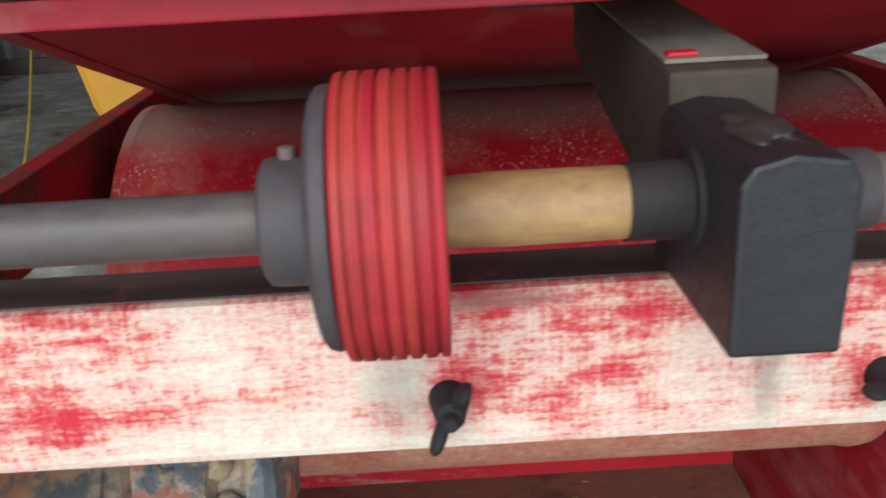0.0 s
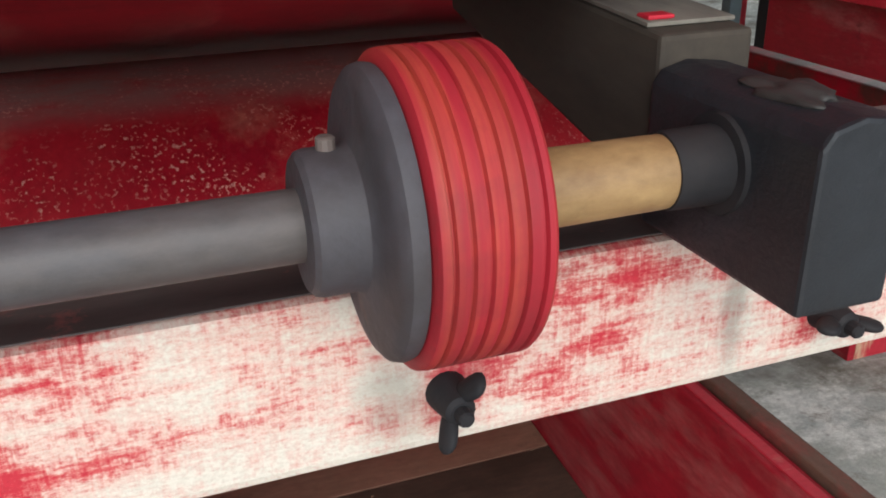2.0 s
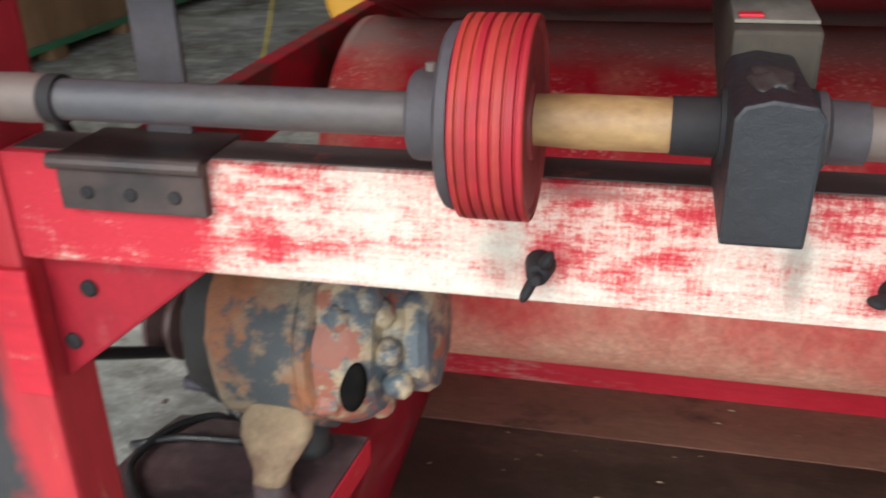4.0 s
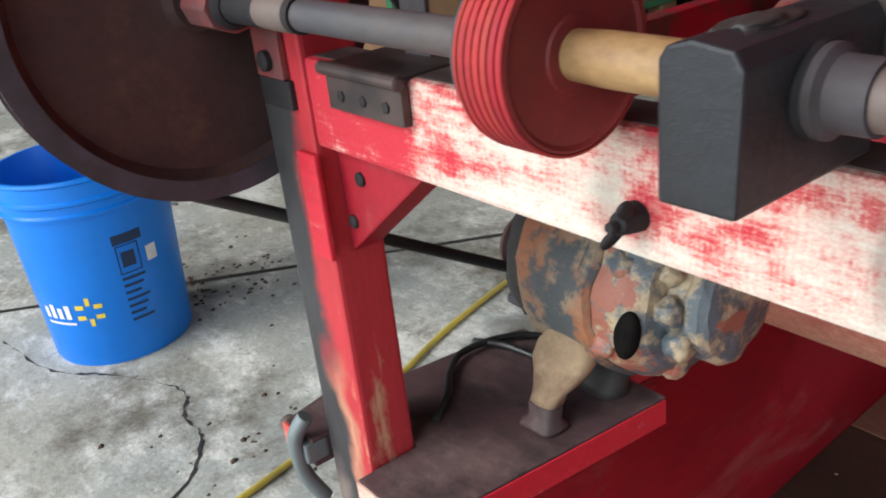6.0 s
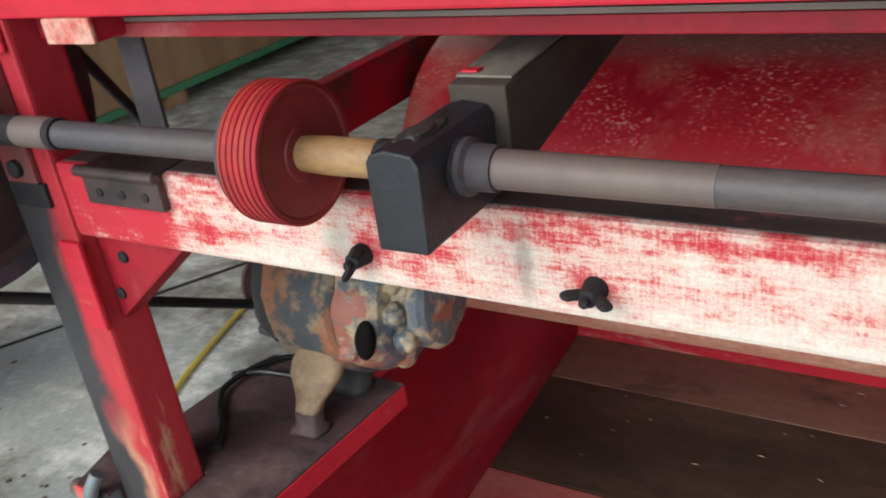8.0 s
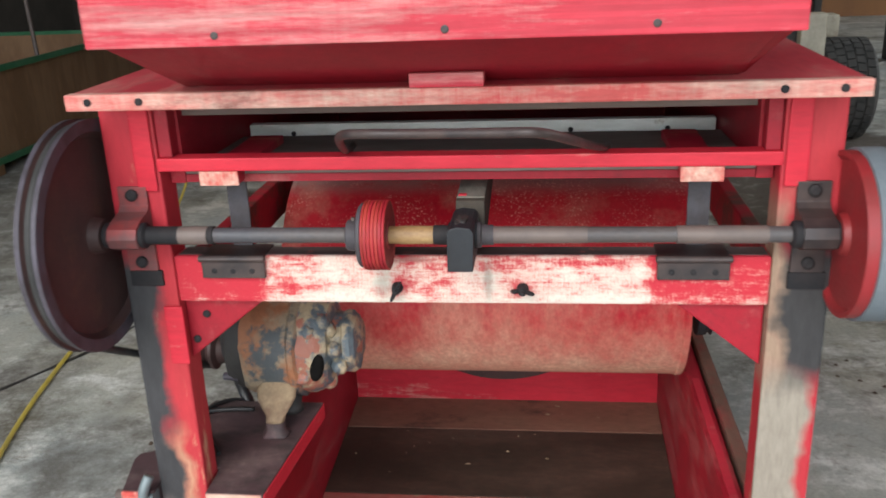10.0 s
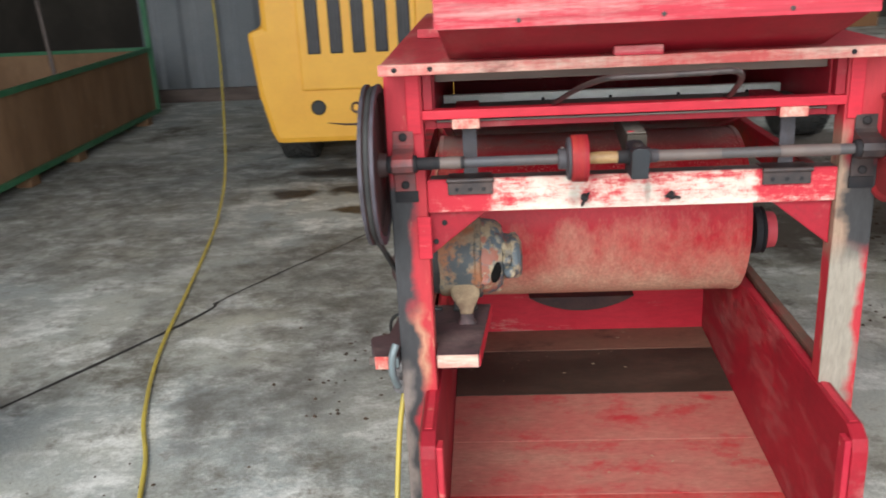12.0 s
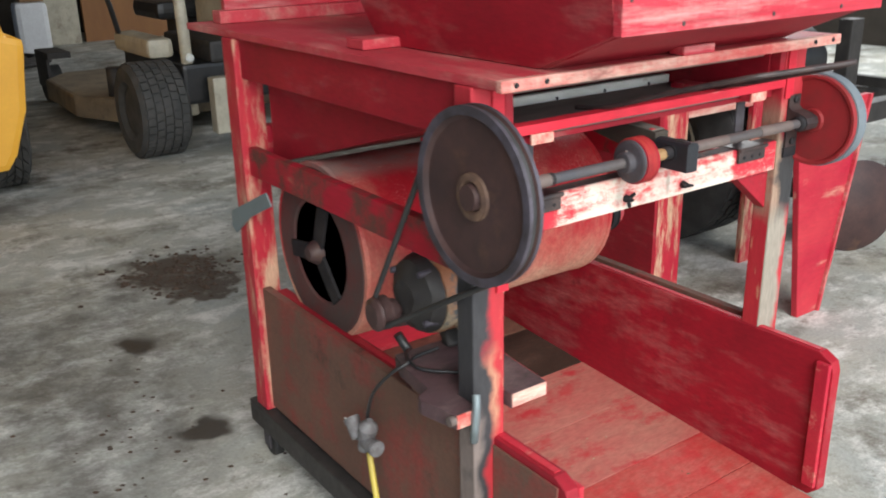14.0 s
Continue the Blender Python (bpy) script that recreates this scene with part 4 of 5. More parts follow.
def tray():
    for sx in (-1, 1):
        a, b_ = sorted((sx * 0.311, sx * 0.2885))
        bm = bmesh.new()
        prof = [(-0.135, 0.118), (0.735, 0.118), (0.735, 0.36), (0.70, 0.392), (-0.125, 0.392), (-0.148, 0.380), (-0.153, 0.362), (-0.153, 0.135)]
        bm_prism(bm, prof, 0, a, b_, 0.0025)
        sd = part("tray_side", bm, red_side, mill, "dark red tray side board")
        a, b_ = sorted((sx * 0.2882, sx * 0.279))
        box("end_batten", red_x, sd, a, b_, -0.150, -0.126, 0.14, 0.378, 0.002, "worn end batten")
        a, b_ = sorted((sx * 0.305, sx * 0.2945))
        box("worn_top", red_x, sd, a, b_, -0.12, 0.40, 0.3918, 0.3935, 0.0004, "top edge worn to wood")
        a, b_ = sorted((sx * 0.333, sx * 0.3155))
        box("side_board", brown_board, mill, a, b_, 0.037, 0.719, 0.128, 0.397, 0.002, "bare brown side board")
    box("outer_cladding", brown_board, mill, -0.3145, -0.3113, -0.135, -0.001, 0.13, 0.380, 0.001, "bare brown cladding on the tray side")
    slope = about((0, -0.1, 0.12), "X", 3.6)
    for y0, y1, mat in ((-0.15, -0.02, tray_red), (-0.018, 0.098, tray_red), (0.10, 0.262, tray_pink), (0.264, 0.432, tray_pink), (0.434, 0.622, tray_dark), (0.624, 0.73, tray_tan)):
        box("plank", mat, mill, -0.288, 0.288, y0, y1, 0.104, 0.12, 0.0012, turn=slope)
    box("tray_back", red_bright, mill, -0.288, 0.288, 0.722, 0.738, 0.13, 0.30, 0.001)
    bm = bmesh.new()
    bm_prism(bm, [(-0.12 + 0.24 * k / 12, 0.272 - 0.034 * math.sin(math.pi * k / 12) ** 0.8) for k in range(13)], 1, 0.68, 0.7215, 0.0)
    part("belly_pan", bm, rust, mill, "dark sagging pan under the drum")


def motor():
    mb = thing("electric_motor", (-0.25, 0.2, 0.455), "old electric motor with peeling blue-grey and rusty paint", "motor")
    o = (0, 0.2, 0.542)
    lathe("body", motor_body, mb, [(-0.292, 0.050), (-0.291, 0.0605), (-0.285, 0.063), (-0.232, 0.063), (-0.229, 0.0655), (-0.222, 0.0655), (-0.219, 0.062), (-0.2185, 0.045)], o, "x", 48, "rusty tan motor body")
    lathe("rear_bell", grime, mb, [(-0.328, 0.012), (-0.327, 0.026), (-0.318, 0.040), (-0.312, 0.052), (-0.300, 0.0575), (-0.2915, 0.0585), (-0.291, 0.04)], o, "x", 40)
    lathe("front_bell", motor_paint, mb, [(-0.219, 0.045), (-0.219, 0.061), (-0.208, 0.061), (-0.196, 0.057), (-0.186, 0.050), (-0.182, 0.036), (-0.172, 0.033), (-0.168, 0.036), (-0.160, 0.036), (-0.155, 0.032), (-0.151, 0.022), (-0.150, 0.002)], o, "x", 40, "blue-grey end bell with peeling paint")
    for k in range(4):
        a = radians(35 + 90 * k)
        cy, cz = 0.2 + 0.050 * math.cos(a), 0.542 + 0.050 * math.sin(a)
        lathe("through_bolt", rim_grey, mb, [(-0.3215, 0.003), (-0.3205, 0.0048), (-0.306, 0.0055), (-0.300, 0.008)], (0, cy, cz), "x", 10, "grey bolt head")
    # lugs round the front bell, and vent holes as black blobs painted like shaded hollows
    for k in range(6):
        a = radians(-110 + 60 * k)
        cy, cz = 0.2 + 0.047 * math.cos(a), 0.542 + 0.047 * math.sin(a)
        b = bmesh.new()
        bmesh.ops.create_uvsphere(b, u_segments=14, v_segments=10, radius=1)
        bm = bmesh.new()
        lug = k % 2 == 0
        if k == 5:
            continue
        sc = (0.010, 0.011, 0.011) if lug else (0.0085, 0.013, 0.0045)
        for v in b.verts:
            v.co = Vector((v.co.x * sc[0], v.co.y * sc[1], v.co.z * sc[2]))
        _join(bm, b, Matrix.Translation((-0.192, cy, cz)) @ Matrix.Rotation(a + (0 if lug else math.pi / 2), 4, "X"))
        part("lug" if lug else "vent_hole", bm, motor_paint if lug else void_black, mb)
    # solid blob whose black colour gives the vent's inner darkness
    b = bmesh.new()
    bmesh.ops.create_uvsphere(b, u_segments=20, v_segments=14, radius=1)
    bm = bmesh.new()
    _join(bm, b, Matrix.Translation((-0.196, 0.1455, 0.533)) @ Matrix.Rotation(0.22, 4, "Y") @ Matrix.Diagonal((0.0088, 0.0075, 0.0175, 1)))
    part("vent_mouth", bm, void_black, mb, "black oval blob for the shaded vent opening")
    for lx, ly, lz, r in ((-0.178, 0.162, 0.548, 0.009), (-0.172, 0.166, 0.526, 0.010), (-0.214, 0.1465, 0.520, 0.009), (-0.206, 0.156, 0.572, 0.009), (-0.184, 0.172, 0.568, 0.009)):
        b = bmesh.new()
        bmesh.ops.create_icosphere(b, subdivisions=3, radius=1)
        for v in b.verts:
            v.co = v.co * r * (1 + 0.3 * noise.noise(v.co * 1.7 + Vector((lx, ly, lz)) * 200))
        for fc in b.faces:
            fc.smooth = True
        bm = bmesh.new()
        _join(bm, b, Matrix.Translation((lx, ly, lz)))
        part("boss", bm, motor_paint, mb, "cast boss with peeling paint")
    # cast leg that leans forward from the motor to a small base, and a dark rear rest
    def leg(rings):
        b = bmesh.new()
        loops = []
        for cx, cy, cz, hx, hy in rings:
            loops.append([b.verts.new((cx + hx * math.copysign(abs(math.cos(a)) ** 0.6, math.cos(a)), cy + hy * math.copysign(abs(math.sin(a)) ** 0.6, math.sin(a)), cz)) for a in (2 * math.pi * k / 16 for k in range(16))])
        for p, q in zip(loops, loops[1:]):
            for k in range(16):
                b.faces.new((p[k], p[(k + 1) % 16], q[(k + 1) % 16], q[k])).smooth = True
        b.faces.new(loops[0][::-1])
        b.faces.new(loops[-1])
        bmesh.ops.recalc_face_normals(b, faces=b.faces[:])
        for v in b.verts:
            v.co += Vector((noise.noise(v.co * 110), noise.noise(v.co * 110 + Vector((4, 1, 0))), 0)) * 0.0022
        return b
    part("foot", leg([(-0.246, 0.115, 0.4745, 0.0115, 0.0075), (-0.246, 0.120, 0.482, 0.013, 0.0085), (-0.247, 0.127, 0.489, 0.018, 0.010), (-0.248, 0.135, 0.497, 0.0235, 0.012), (-0.248, 0.142, 0.505, 0.0245, 0.014), (-0.249, 0.150, 0.512, 0.021, 0.016), (-0.250, 0.160, 0.520, 0.020, 0.016)]), tan_dust, mb, "dusty tan cast foot")
    part("foot_base", leg([(-0.246, 0.112, 0.4588, 0.0165, 0.013), (-0.246, 0.112, 0.4615, 0.0160, 0.0125), (-0.246, 0.113, 0.4640, 0.0120, 0.0085), (-0.246, 0.115, 0.4750, 0.0118, 0.0078)]), motor_base, mb, "purple-brown foot base")
    part("rear_rest", leg([(-0.250, 0.174, 0.4588, 0.022, 0.015), (-0.250, 0.175, 0.464, 0.020, 0.013), (-0.250, 0.194, 0.490, 0.018, 0.016)]), grime, mb, "dark grimy rear rest")
    for ob in mb.children:
        if not ob.name.startswith(("foot", "rear_rest")):
            for v in ob.data.vertices:
                v.co = Vector((v.co.x, 0.2 + (v.co.y - 0.2) * 1.07, 0.544 + (v.co.z - 0.542) * 1.07))
        if ob.name.startswith(("body", "front_bell", "rear_bell")):
            for v in ob.data.vertices:
                v.co += Vector((noise.noise(v.co * 60), noise.noise(v.co * 60 + Vector((5, 0, 0))), noise.noise(v.co * 60 + Vector((0, 5, 0))))) * 0.003
    pul = lathe("motor_pulley", rust, mb, [(-0.3765, 0.005), (-0.3765, 0.018), (-0.3715, 0.026), (-0.3675, 0.027), (-0.3605, 0.018), (-0.3535, 0.027), (-0.3495, 0.027), (-0.3445, 0.020), (-0.3345, 0.018), (-0.3305, 0.012), (-0.3095, 0.009)], (0, 0.216, 0.522), "x", 40, "small rusty motor pulley")
    return mb


def motor_board():
    """A board cut out round the front post."""
    bm = bmesh.new()
    out = [(-0.2255, -0.0125), (-0.2065, 0.192), (-0.352, 0.192), (-0.362, 0.16), (-0.372, 0.075), (-0.398, 0.062), (-0.400, 0.050), (-0.386, -0.0125), (-0.3495, -0.0125), (-0.3495, 0.037), (-0.2905, 0.037), (-0.2905, -0.0125)]
    bm_prism(bm, out, 2, 0.4355, 0.4585, 0.0012)
    bd = part("motor_board", bm, motor_base, mill, "oily board that carries the motor")
    box("board_edge", worn_edge, bd, -0.2893, -0.2265, -0.0145, -0.0127, 0.4375, 0.4583, 0.0005, "board edge worn to pale wood")
    bm = bmesh.new()
    bm_prism(bm, [(-0.2250, -0.012), (-0.2236, -0.012), (-0.2048, 0.190), (-0.2063, 0.190)], 2, 0.4375, 0.457, 0.0003)
    part("board_edge", bm, red_bright, bd)
    box("board_end", worn_end, bd, -0.386, -0.362, -0.0155, -0.0127, 0.4375, 0.4583, 0.0008, "pale board end")
    # fastening block under the board, on the side board
    box("support_block", brown_board, bd, -0.332, -0.316, 0.06, 0.18, 0.3975, 0.4352, 0.0015)


def dolly():
    dl = thing("dolly", (0, 0.38, 0.0), "dark grimy wooden dolly on small casters, under the seed cleaner", "dolly")
    for sx in (-1, 1):
        a, b_ = sorted((sx * 0.352, sx * 0.29))
        box("beam", grime, dl, a, b_, -0.02, 0.80, 0.066, 0.1175, 0.003)
    for y in (0.02, 0.72):
        box("crosspiece", grime, dl, -0.289, 0.289, y, y + 0.07, 0.068, 0.115, 0.003)
    for x in (-0.328, 0.328):
        for y in (0.08, 0.74):
            lathe("caster", black_rubber, dl, [(-0.011, 0.008), (-0.011, 0.026), (-0.008, 0.0295), (0.008, 0.0295), (0.011, 0.026), (0.011, 0.008)], (x, y, 0.0295), "x", 28)
            for dx in (-0.015, 0.015):
                box("caster_fork", grey_iron, dl, x + dx - 0.002, x + dx + 0.002, y - 0.012, y + 0.016, 0.022, 0.066, 0.001)


def fittings():
    # grey strap on the rear post and hook on the front post
    bm = bmesh.new()
    bm_prism(bm, [(0.60, 0.60), (0.62, 0.622), (0.79, 0.548), (0.795, 0.515), (0.775, 0.505), (0.70, 0.555)], 0, -0.353, -0.349, 0.001)
    part("strap", bm, bench_steel, mill, "bent grey steel strap")
    bm = bmesh.new()
    bm_tube(bm, smooth_path([(-0.352, -0.012, 0.478), (-0.358, -0.02, 0.46), (-0.359, -0.018, 0.43), (-0.353, -0.008, 0.405)], 6), 0.006, 8)
    bm_box(bm, -0.364, -0.349, -0.018, 0.0, 0.44, 0.456, 0.002)
    part("hook_clamp", bm, bench_steel, mill, "grey steel clamp hook")
    tube("clamp_bolt", shaft_pale, mill, [(-0.395, -0.008, 0.449), (-0.35, -0.008, 0.449)], 0.007, 12)
    sw = thing("switch_handle", (-0.30, 0.20, 0.42), "black switch handle with wires, behind the motor board", "switch")
    tube("lever", black_plastic, sw, [(-0.303, 0.204, 0.420), (-0.311, 0.209, 0.440), (-0.328, 0.220, 0.476)], 0.0075, 14)
    tube("wire", black_plastic, sw, smooth_path([(-0.304, 0.203, 0.432), (-0.322, 0.198, 0.456), (-0.344, 0.170, 0.4635), (-0.354, 0.130, 0.4635), (-0.340, 0.105, 0.4625), (-0.318, 0.085, 0.4622), (-0.300, 0.060, 0.4622)], 8), 0.0028, 8)
    tube("wire", black_plastic, sw, smooth_path([(-0.29, 0.165, 0.4622), (-0.335, 0.160, 0.4625), (-0.358, 0.150, 0.462), (-0.378, 0.165, 0.445), (-0.385, 0.205, 0.40), (-0.374, 0.245, 0.345), (-0.372, 0.252, 0.328)], 8), 0.003, 8)
    pg = thing("extension_cord_plug", (-0.37, 0.28, 0.25), "grey metal plug on the end of a yellow cord", "plug")
    tap_m = Matrix.Translation((-0.374, 0.255, 0.292)) @ Matrix.Rotation(0.35, 4, "X")
    bm = bmesh.new()
    bm_lathe(bm, [(-0.030, 0.007), (-0.028, 0.011), (-0.010, 0.0125), (0.010, 0.016), (0.024, 0.016), (0.030, 0.012), (0.036, 0.006), (0.040, 0.005)], (0, 0, 0), "z", 20)
    part("plug_body", bm, tap_grey, pg, "", tap_m)
    for y, z, tilt in ((0.030, -0.006, 0.5), (-0.022, 0.004, -0.4)):
        bm = bmesh.new()
        bm_lathe(bm, [(-0.020, 0.006), (-0.018, 0.012), (0.004, 0.0125), (0.014, 0.014), (0.018, 0.0135), (0.019, 0.009)], (0, 0, 0), "y", 20)
        part("plug_socket", bm, tap_grey, pg, "", tap_m @ Matrix.Translation((-0.004, y, z)) @ Matrix.Rotation(tilt, 4, "X") @ (Matrix() if y > 0 else Matrix.Rotation(math.pi, 4, "Z")))
    bm = bmesh.new()
    for dz in (-0.004, 0.004):
        bm_box(bm, -0.0055, -0.0025, 0.046, 0.062, -0.02 + dz, -0.0175 + dz, 0.0004)
    part("prong", bm, galv, pg, "bare metal prongs", tap_m)
    tube("cord", yellow_cord, pg, smooth_path([(-0.374, 0.248, 0.266), (-0.384, 0.215, 0.20), (-0.39, 0.165, 0.10), (-0.39, 0.10, 0.02), (-0.40, 0.0, 0.006), (-0.45, -0.3, 0.006), (-0.52, -1.2, 0.006), (-0.7, -2.4, 0.006)], 10), 0.0052, 10)


frame_timbers()
table_and_hopper()
sieve_section()
wing_nut(-0.0645, 0.698, -62)
wing_nut(0.0595, 0.6975, 8)
bearing(-1)
bearing(1)
shaft_line()
shaker()
pulleys()
drum()
tray()
motor_board()
motor()
dolly()
fittings()


# ---- the yellow cord on the floor ----
cord = thing("power_cable", (-1.2, 1.4, 0), "yellow extension cord lying on the concrete and rising towards the roof", "cord")
tube("cord", yellow_cord, cord, smooth_path([(-0.70, -1.2, 0.006), (-0.86, -0.1, 0.006), (-0.965, 0.38, 0.006), (-1.06, 0.64, 0.006), (-1.15, 1.0, 0.006), (-1.225, 1.48, 0.006), (-1.29, 1.9, 0.006), (-1.37, 2.35, 0.01), (-1.46, 2.85, 0.14), (-1.62, 3.5, 0.56), (-1.74, 3.9, 1.1), (-1.82, 4.2, 2.2), (-1.86, 4.3, 4.39)], 12), 0.0055, 10)


# ---- bucket ----
def bucket(x, y):
    bk = thing("bucket", (x, y, 0), "blue plastic pail with worn print, standing on the concrete", "bucket")
    prof = [(0.0, 0.02), (0.0, 0.128), (0.006, 0.131), (0.30, 0.1475), (0.302, 0.153), (0.308, 0.154), (0.312, 0.1495), (0.325, 0.150), (0.328, 0.155), (0.333, 0.155), (0.336, 0.151), (0.362, 0.152), (0.366, 0.156), (0.372, 0.155), (0.372, 0.148), (0.36, 0.146), (0.012, 0.125), (0.010, 0.02)]
    bm = bmesh.new()
    bm_lathe(bm, prof, (x, y, 0), "z", 64)
    part("shell", bm, blue, bk)

    def decal(name, mat, a0, a1, z0, z1, label=""):
        bm = bmesh.new()
        n = 6
        vs = []
        for k in range(n + 1):
            a = radians(a0 + (a1 - a0) * k / n)
            col = []
            for z in (z0, z1):
                r = 0.1313 + (z - 0.006) / 0.294 * 0.0165 + 0.0008
                col.append(bm.verts.new((x + r * math.cos(a), y + r * math.sin(a), z)))
            vs.append(col)
        for p, q in zip(vs, vs[1:]):
            bm.faces.new((p[0], q[0], q[1], p[1]))
        return part(name, bm, mat, bk, label)

    decal("label_bar", dark_print, -7, 15, 0.236, 0.255, "dark printed bar")
    for k in range(7):
        decal("label_bar", dark_print, -6, 12 - (k % 3) * 3, 0.165 - 0.014 * k, 0.170 - 0.014 * k)
    for a0, a1, z0, z1 in ((-6, -5.2, 0.178, 0.232), (10, 10.8, 0.178, 0.232), (-6, 10.8, 0.231, 0.233), (-6, 10.8, 0.177, 0.179), (-3, 7, 0.19, 0.22)):
        decal("label_mark", dark_print, a0, a1, z0, z1)
    decal("label_square", white_print, 16, 25, 0.185, 0.215)
    for k in range(4):
        decal("name_bar", white_print, -76 + 7 * k, -71.5 + 7 * k, 0.105, 0.128 + 0.006 * (k % 2))
    decal("name_bar", white_print, -76, -48, 0.093, 0.098)
    for k in range(6):
        a = radians(60 * k + 90)
        ac, zc = -35 + 8.2 * math.cos(a), 0.118 + 0.0215 * math.sin(a)
        decal("petal", yellow_print, ac - (1.7 if k % 3 == 0 else 3.2), ac + (1.7 if k % 3 == 0 else 3.2), zc - (0.008 if k % 3 == 0 else 0.0045), zc + (0.008 if k % 3 == 0 else 0.0045))
    pts = [(x + 0.157 * math.cos(radians(20 + s)), y + 0.157 * math.sin(radians(20 + s)), 0.318 - 0.10 * math.sin(radians(s))) for s in range(0, 181, 10)]
    tube("handle", galv, bk, pts, 0.002, 6, "thin wire handle")


bucket(-1.55, 0.18)


# ---- forklift ----
def tyre(name, mat, parent, c, r, w, lugs, rim_mat, lug_h=0.012, chevron=0.5):
    bm = bmesh.new()
    bm_lathe(bm, [(-w / 2 * 0.8, r * 0.5), (-w / 2, r * 0.62), (-w / 2, r * 0.88), (-w / 2 * 0.86, r - lug_h), (w / 2 * 0.86, r - lug_h), (w / 2, r * 0.88), (w / 2, r * 0.62), (w / 2 * 0.8, r * 0.5)], c, "x", 56)
    t = part(name, bm, mat, parent)
    bm = bmesh.new()
    rows = 5
    for k in range(lugs):
        for j in range(rows):
            a = 2 * math.pi * (k + 0.5 * (j % 2)) / lugs
            x0 = -w * 0.43 + j * w * 0.86 / rows
            b = bmesh.new()
            bmesh.ops.create_cube(b, size=1)
            da = 2 * math.pi / lugs * r
            for v in b.verts:
                v.co = Vector((x0 + w * 0.86 / rows * (0.5 + v.co.x * 0.82), v.co.y * da * 0.78 + v.co.x * da * chevron * (1 if j < rows / 2 else -1), r - lug_h + (v.co.z + 0.5) * lug_h))
            _join(bm, b, Matrix.Translation(c) @ Matrix.Rotation(a, 4, "X"))
    tagged(part("tread", bm, mat, t, "blocky tyre tread"), kind="stuff")
    bm = bmesh.new()
    bm_lathe(bm, [(-w * 0.3, 0.02), (-w * 0.32, r * 0.30), (-w * 0.42, r * 0.5), (w * 0.42, r * 0.5), (w * 0.32, r * 0.30), (w * 0.3, 0.02)], c, "x", 32)
    part("rim", bm, rim_mat, t)
    return t


def forklift():
    fk = thing("forklift", (-0.79, 3.6, 0), "yellow forklift with slotted rear grille, parked on the concrete", "forklift")
    out = [(-1.24, 0.185), (-0.385, 0.185), (-0.345, 0.25), (-0.285, 0.42), (-0.25, 0.70), (-0.325, 0.72), (-0.325, 1.30), (-1.262, 1.30), (-1.262, 0.74), (-1.335, 0.72), (-1.305, 0.42), (-1.265, 0.25)]
    bm = bmesh.new()
    bm_prism(bm, out, 1, 3.0, 3.55, 0.03)
    cw = part("counterweight", bm, yellow, fk, "yellow rear counterweight")
    bm = bmesh.new()
    bm_box(bm, -1.09, -0.53, 2.985, 3.02, 0.44, 1.25, 0.01)
    pn = part("grille_panel", bm, yellow, fk, "yellow grille panel")
    for k in range(5):
        x = -1.045 + 0.1065 * k
        box("grille_slot", black_plastic, pn, x, x + 0.062, 2.979, 3.0, 0.61, 1.2, 0.006, "dark grille slot")
        for j in range(3):
            box("grille_fin", rim_grey, pn, x + 0.010 + 0.018 * j, x + 0.016 + 0.018 * j, 2.976, 2.982, 0.62, 1.19, 0.001)
    bm = bmesh.new()
    bm_lathe(bm, [(0.0, 0.002), (0.0, 0.030), (0.004, 0.036), (0.02, 0.036)], (-1.02, 2.993, 0.357), "y", 32)
    part("exhaust_hole", bm, black_plastic, cw, "black exhaust hole")
    bm = bmesh.new()
    bm_lathe(bm, [(0.006, 0.012), (-0.004, 0.027), (0.02, 0.030)], (-0.837, 2.997, 0.352), "y", 32)
    part("tow_eye", bm, tan_rust, cw, "worn tow eye")
    bm = bmesh.new()
    bm_prism(bm, [(-0.985, 0.283), (-0.9, 0.277), (-0.84, 0.276), (-0.78, 0.277), (-0.70, 0.282), (-0.78, 0.269), (-0.84, 0.267), (-0.9, 0.269)], 1, 2.992, 3.01, 0.0)
    part("step_slot", bm, rust, cw)
    box("body", yellow, fk, -1.28, -0.30, 3.551, 4.85, 0.30, 1.30, 0.03)
    box("side_step", yellow, fk, -0.299, -0.15, 4.05, 4.7, 0.22, 0.62, 0.02)
    for x in (-1.30, -0.31):
        box("guard_post", black_plastic, fk, x - 0.03, x + 0.03, 3.3, 3.36, 1.301, 2.1, 0.008)
        box("guard_post", black_plastic, fk, x - 0.03, x + 0.03, 4.7, 4.76, 1.301, 2.1, 0.008)
        box("mast_rail", grime, fk, x + (0.1 if x < -0.8 else -0.16), x + (0.16 if x < -0.8 else -0.1), 4.95, 5.05, 0.1, 2.3, 0.006)
    box("overhead_guard", black_plastic, fk, -1.34, -0.26, 3.28, 4.78, 2.101, 2.16, 0.01)
    for x in (-1.23, -0.33):
        tyre("rear_tyre", tread_rubber, fk, (x, 3.57, 0.275), 0.275, 0.19, 26, yellow)
        tyre("front_tyre", tread_rubber, fk, (x, 4.75, 0.33), 0.33, 0.22, 26, yellow)


forklift()


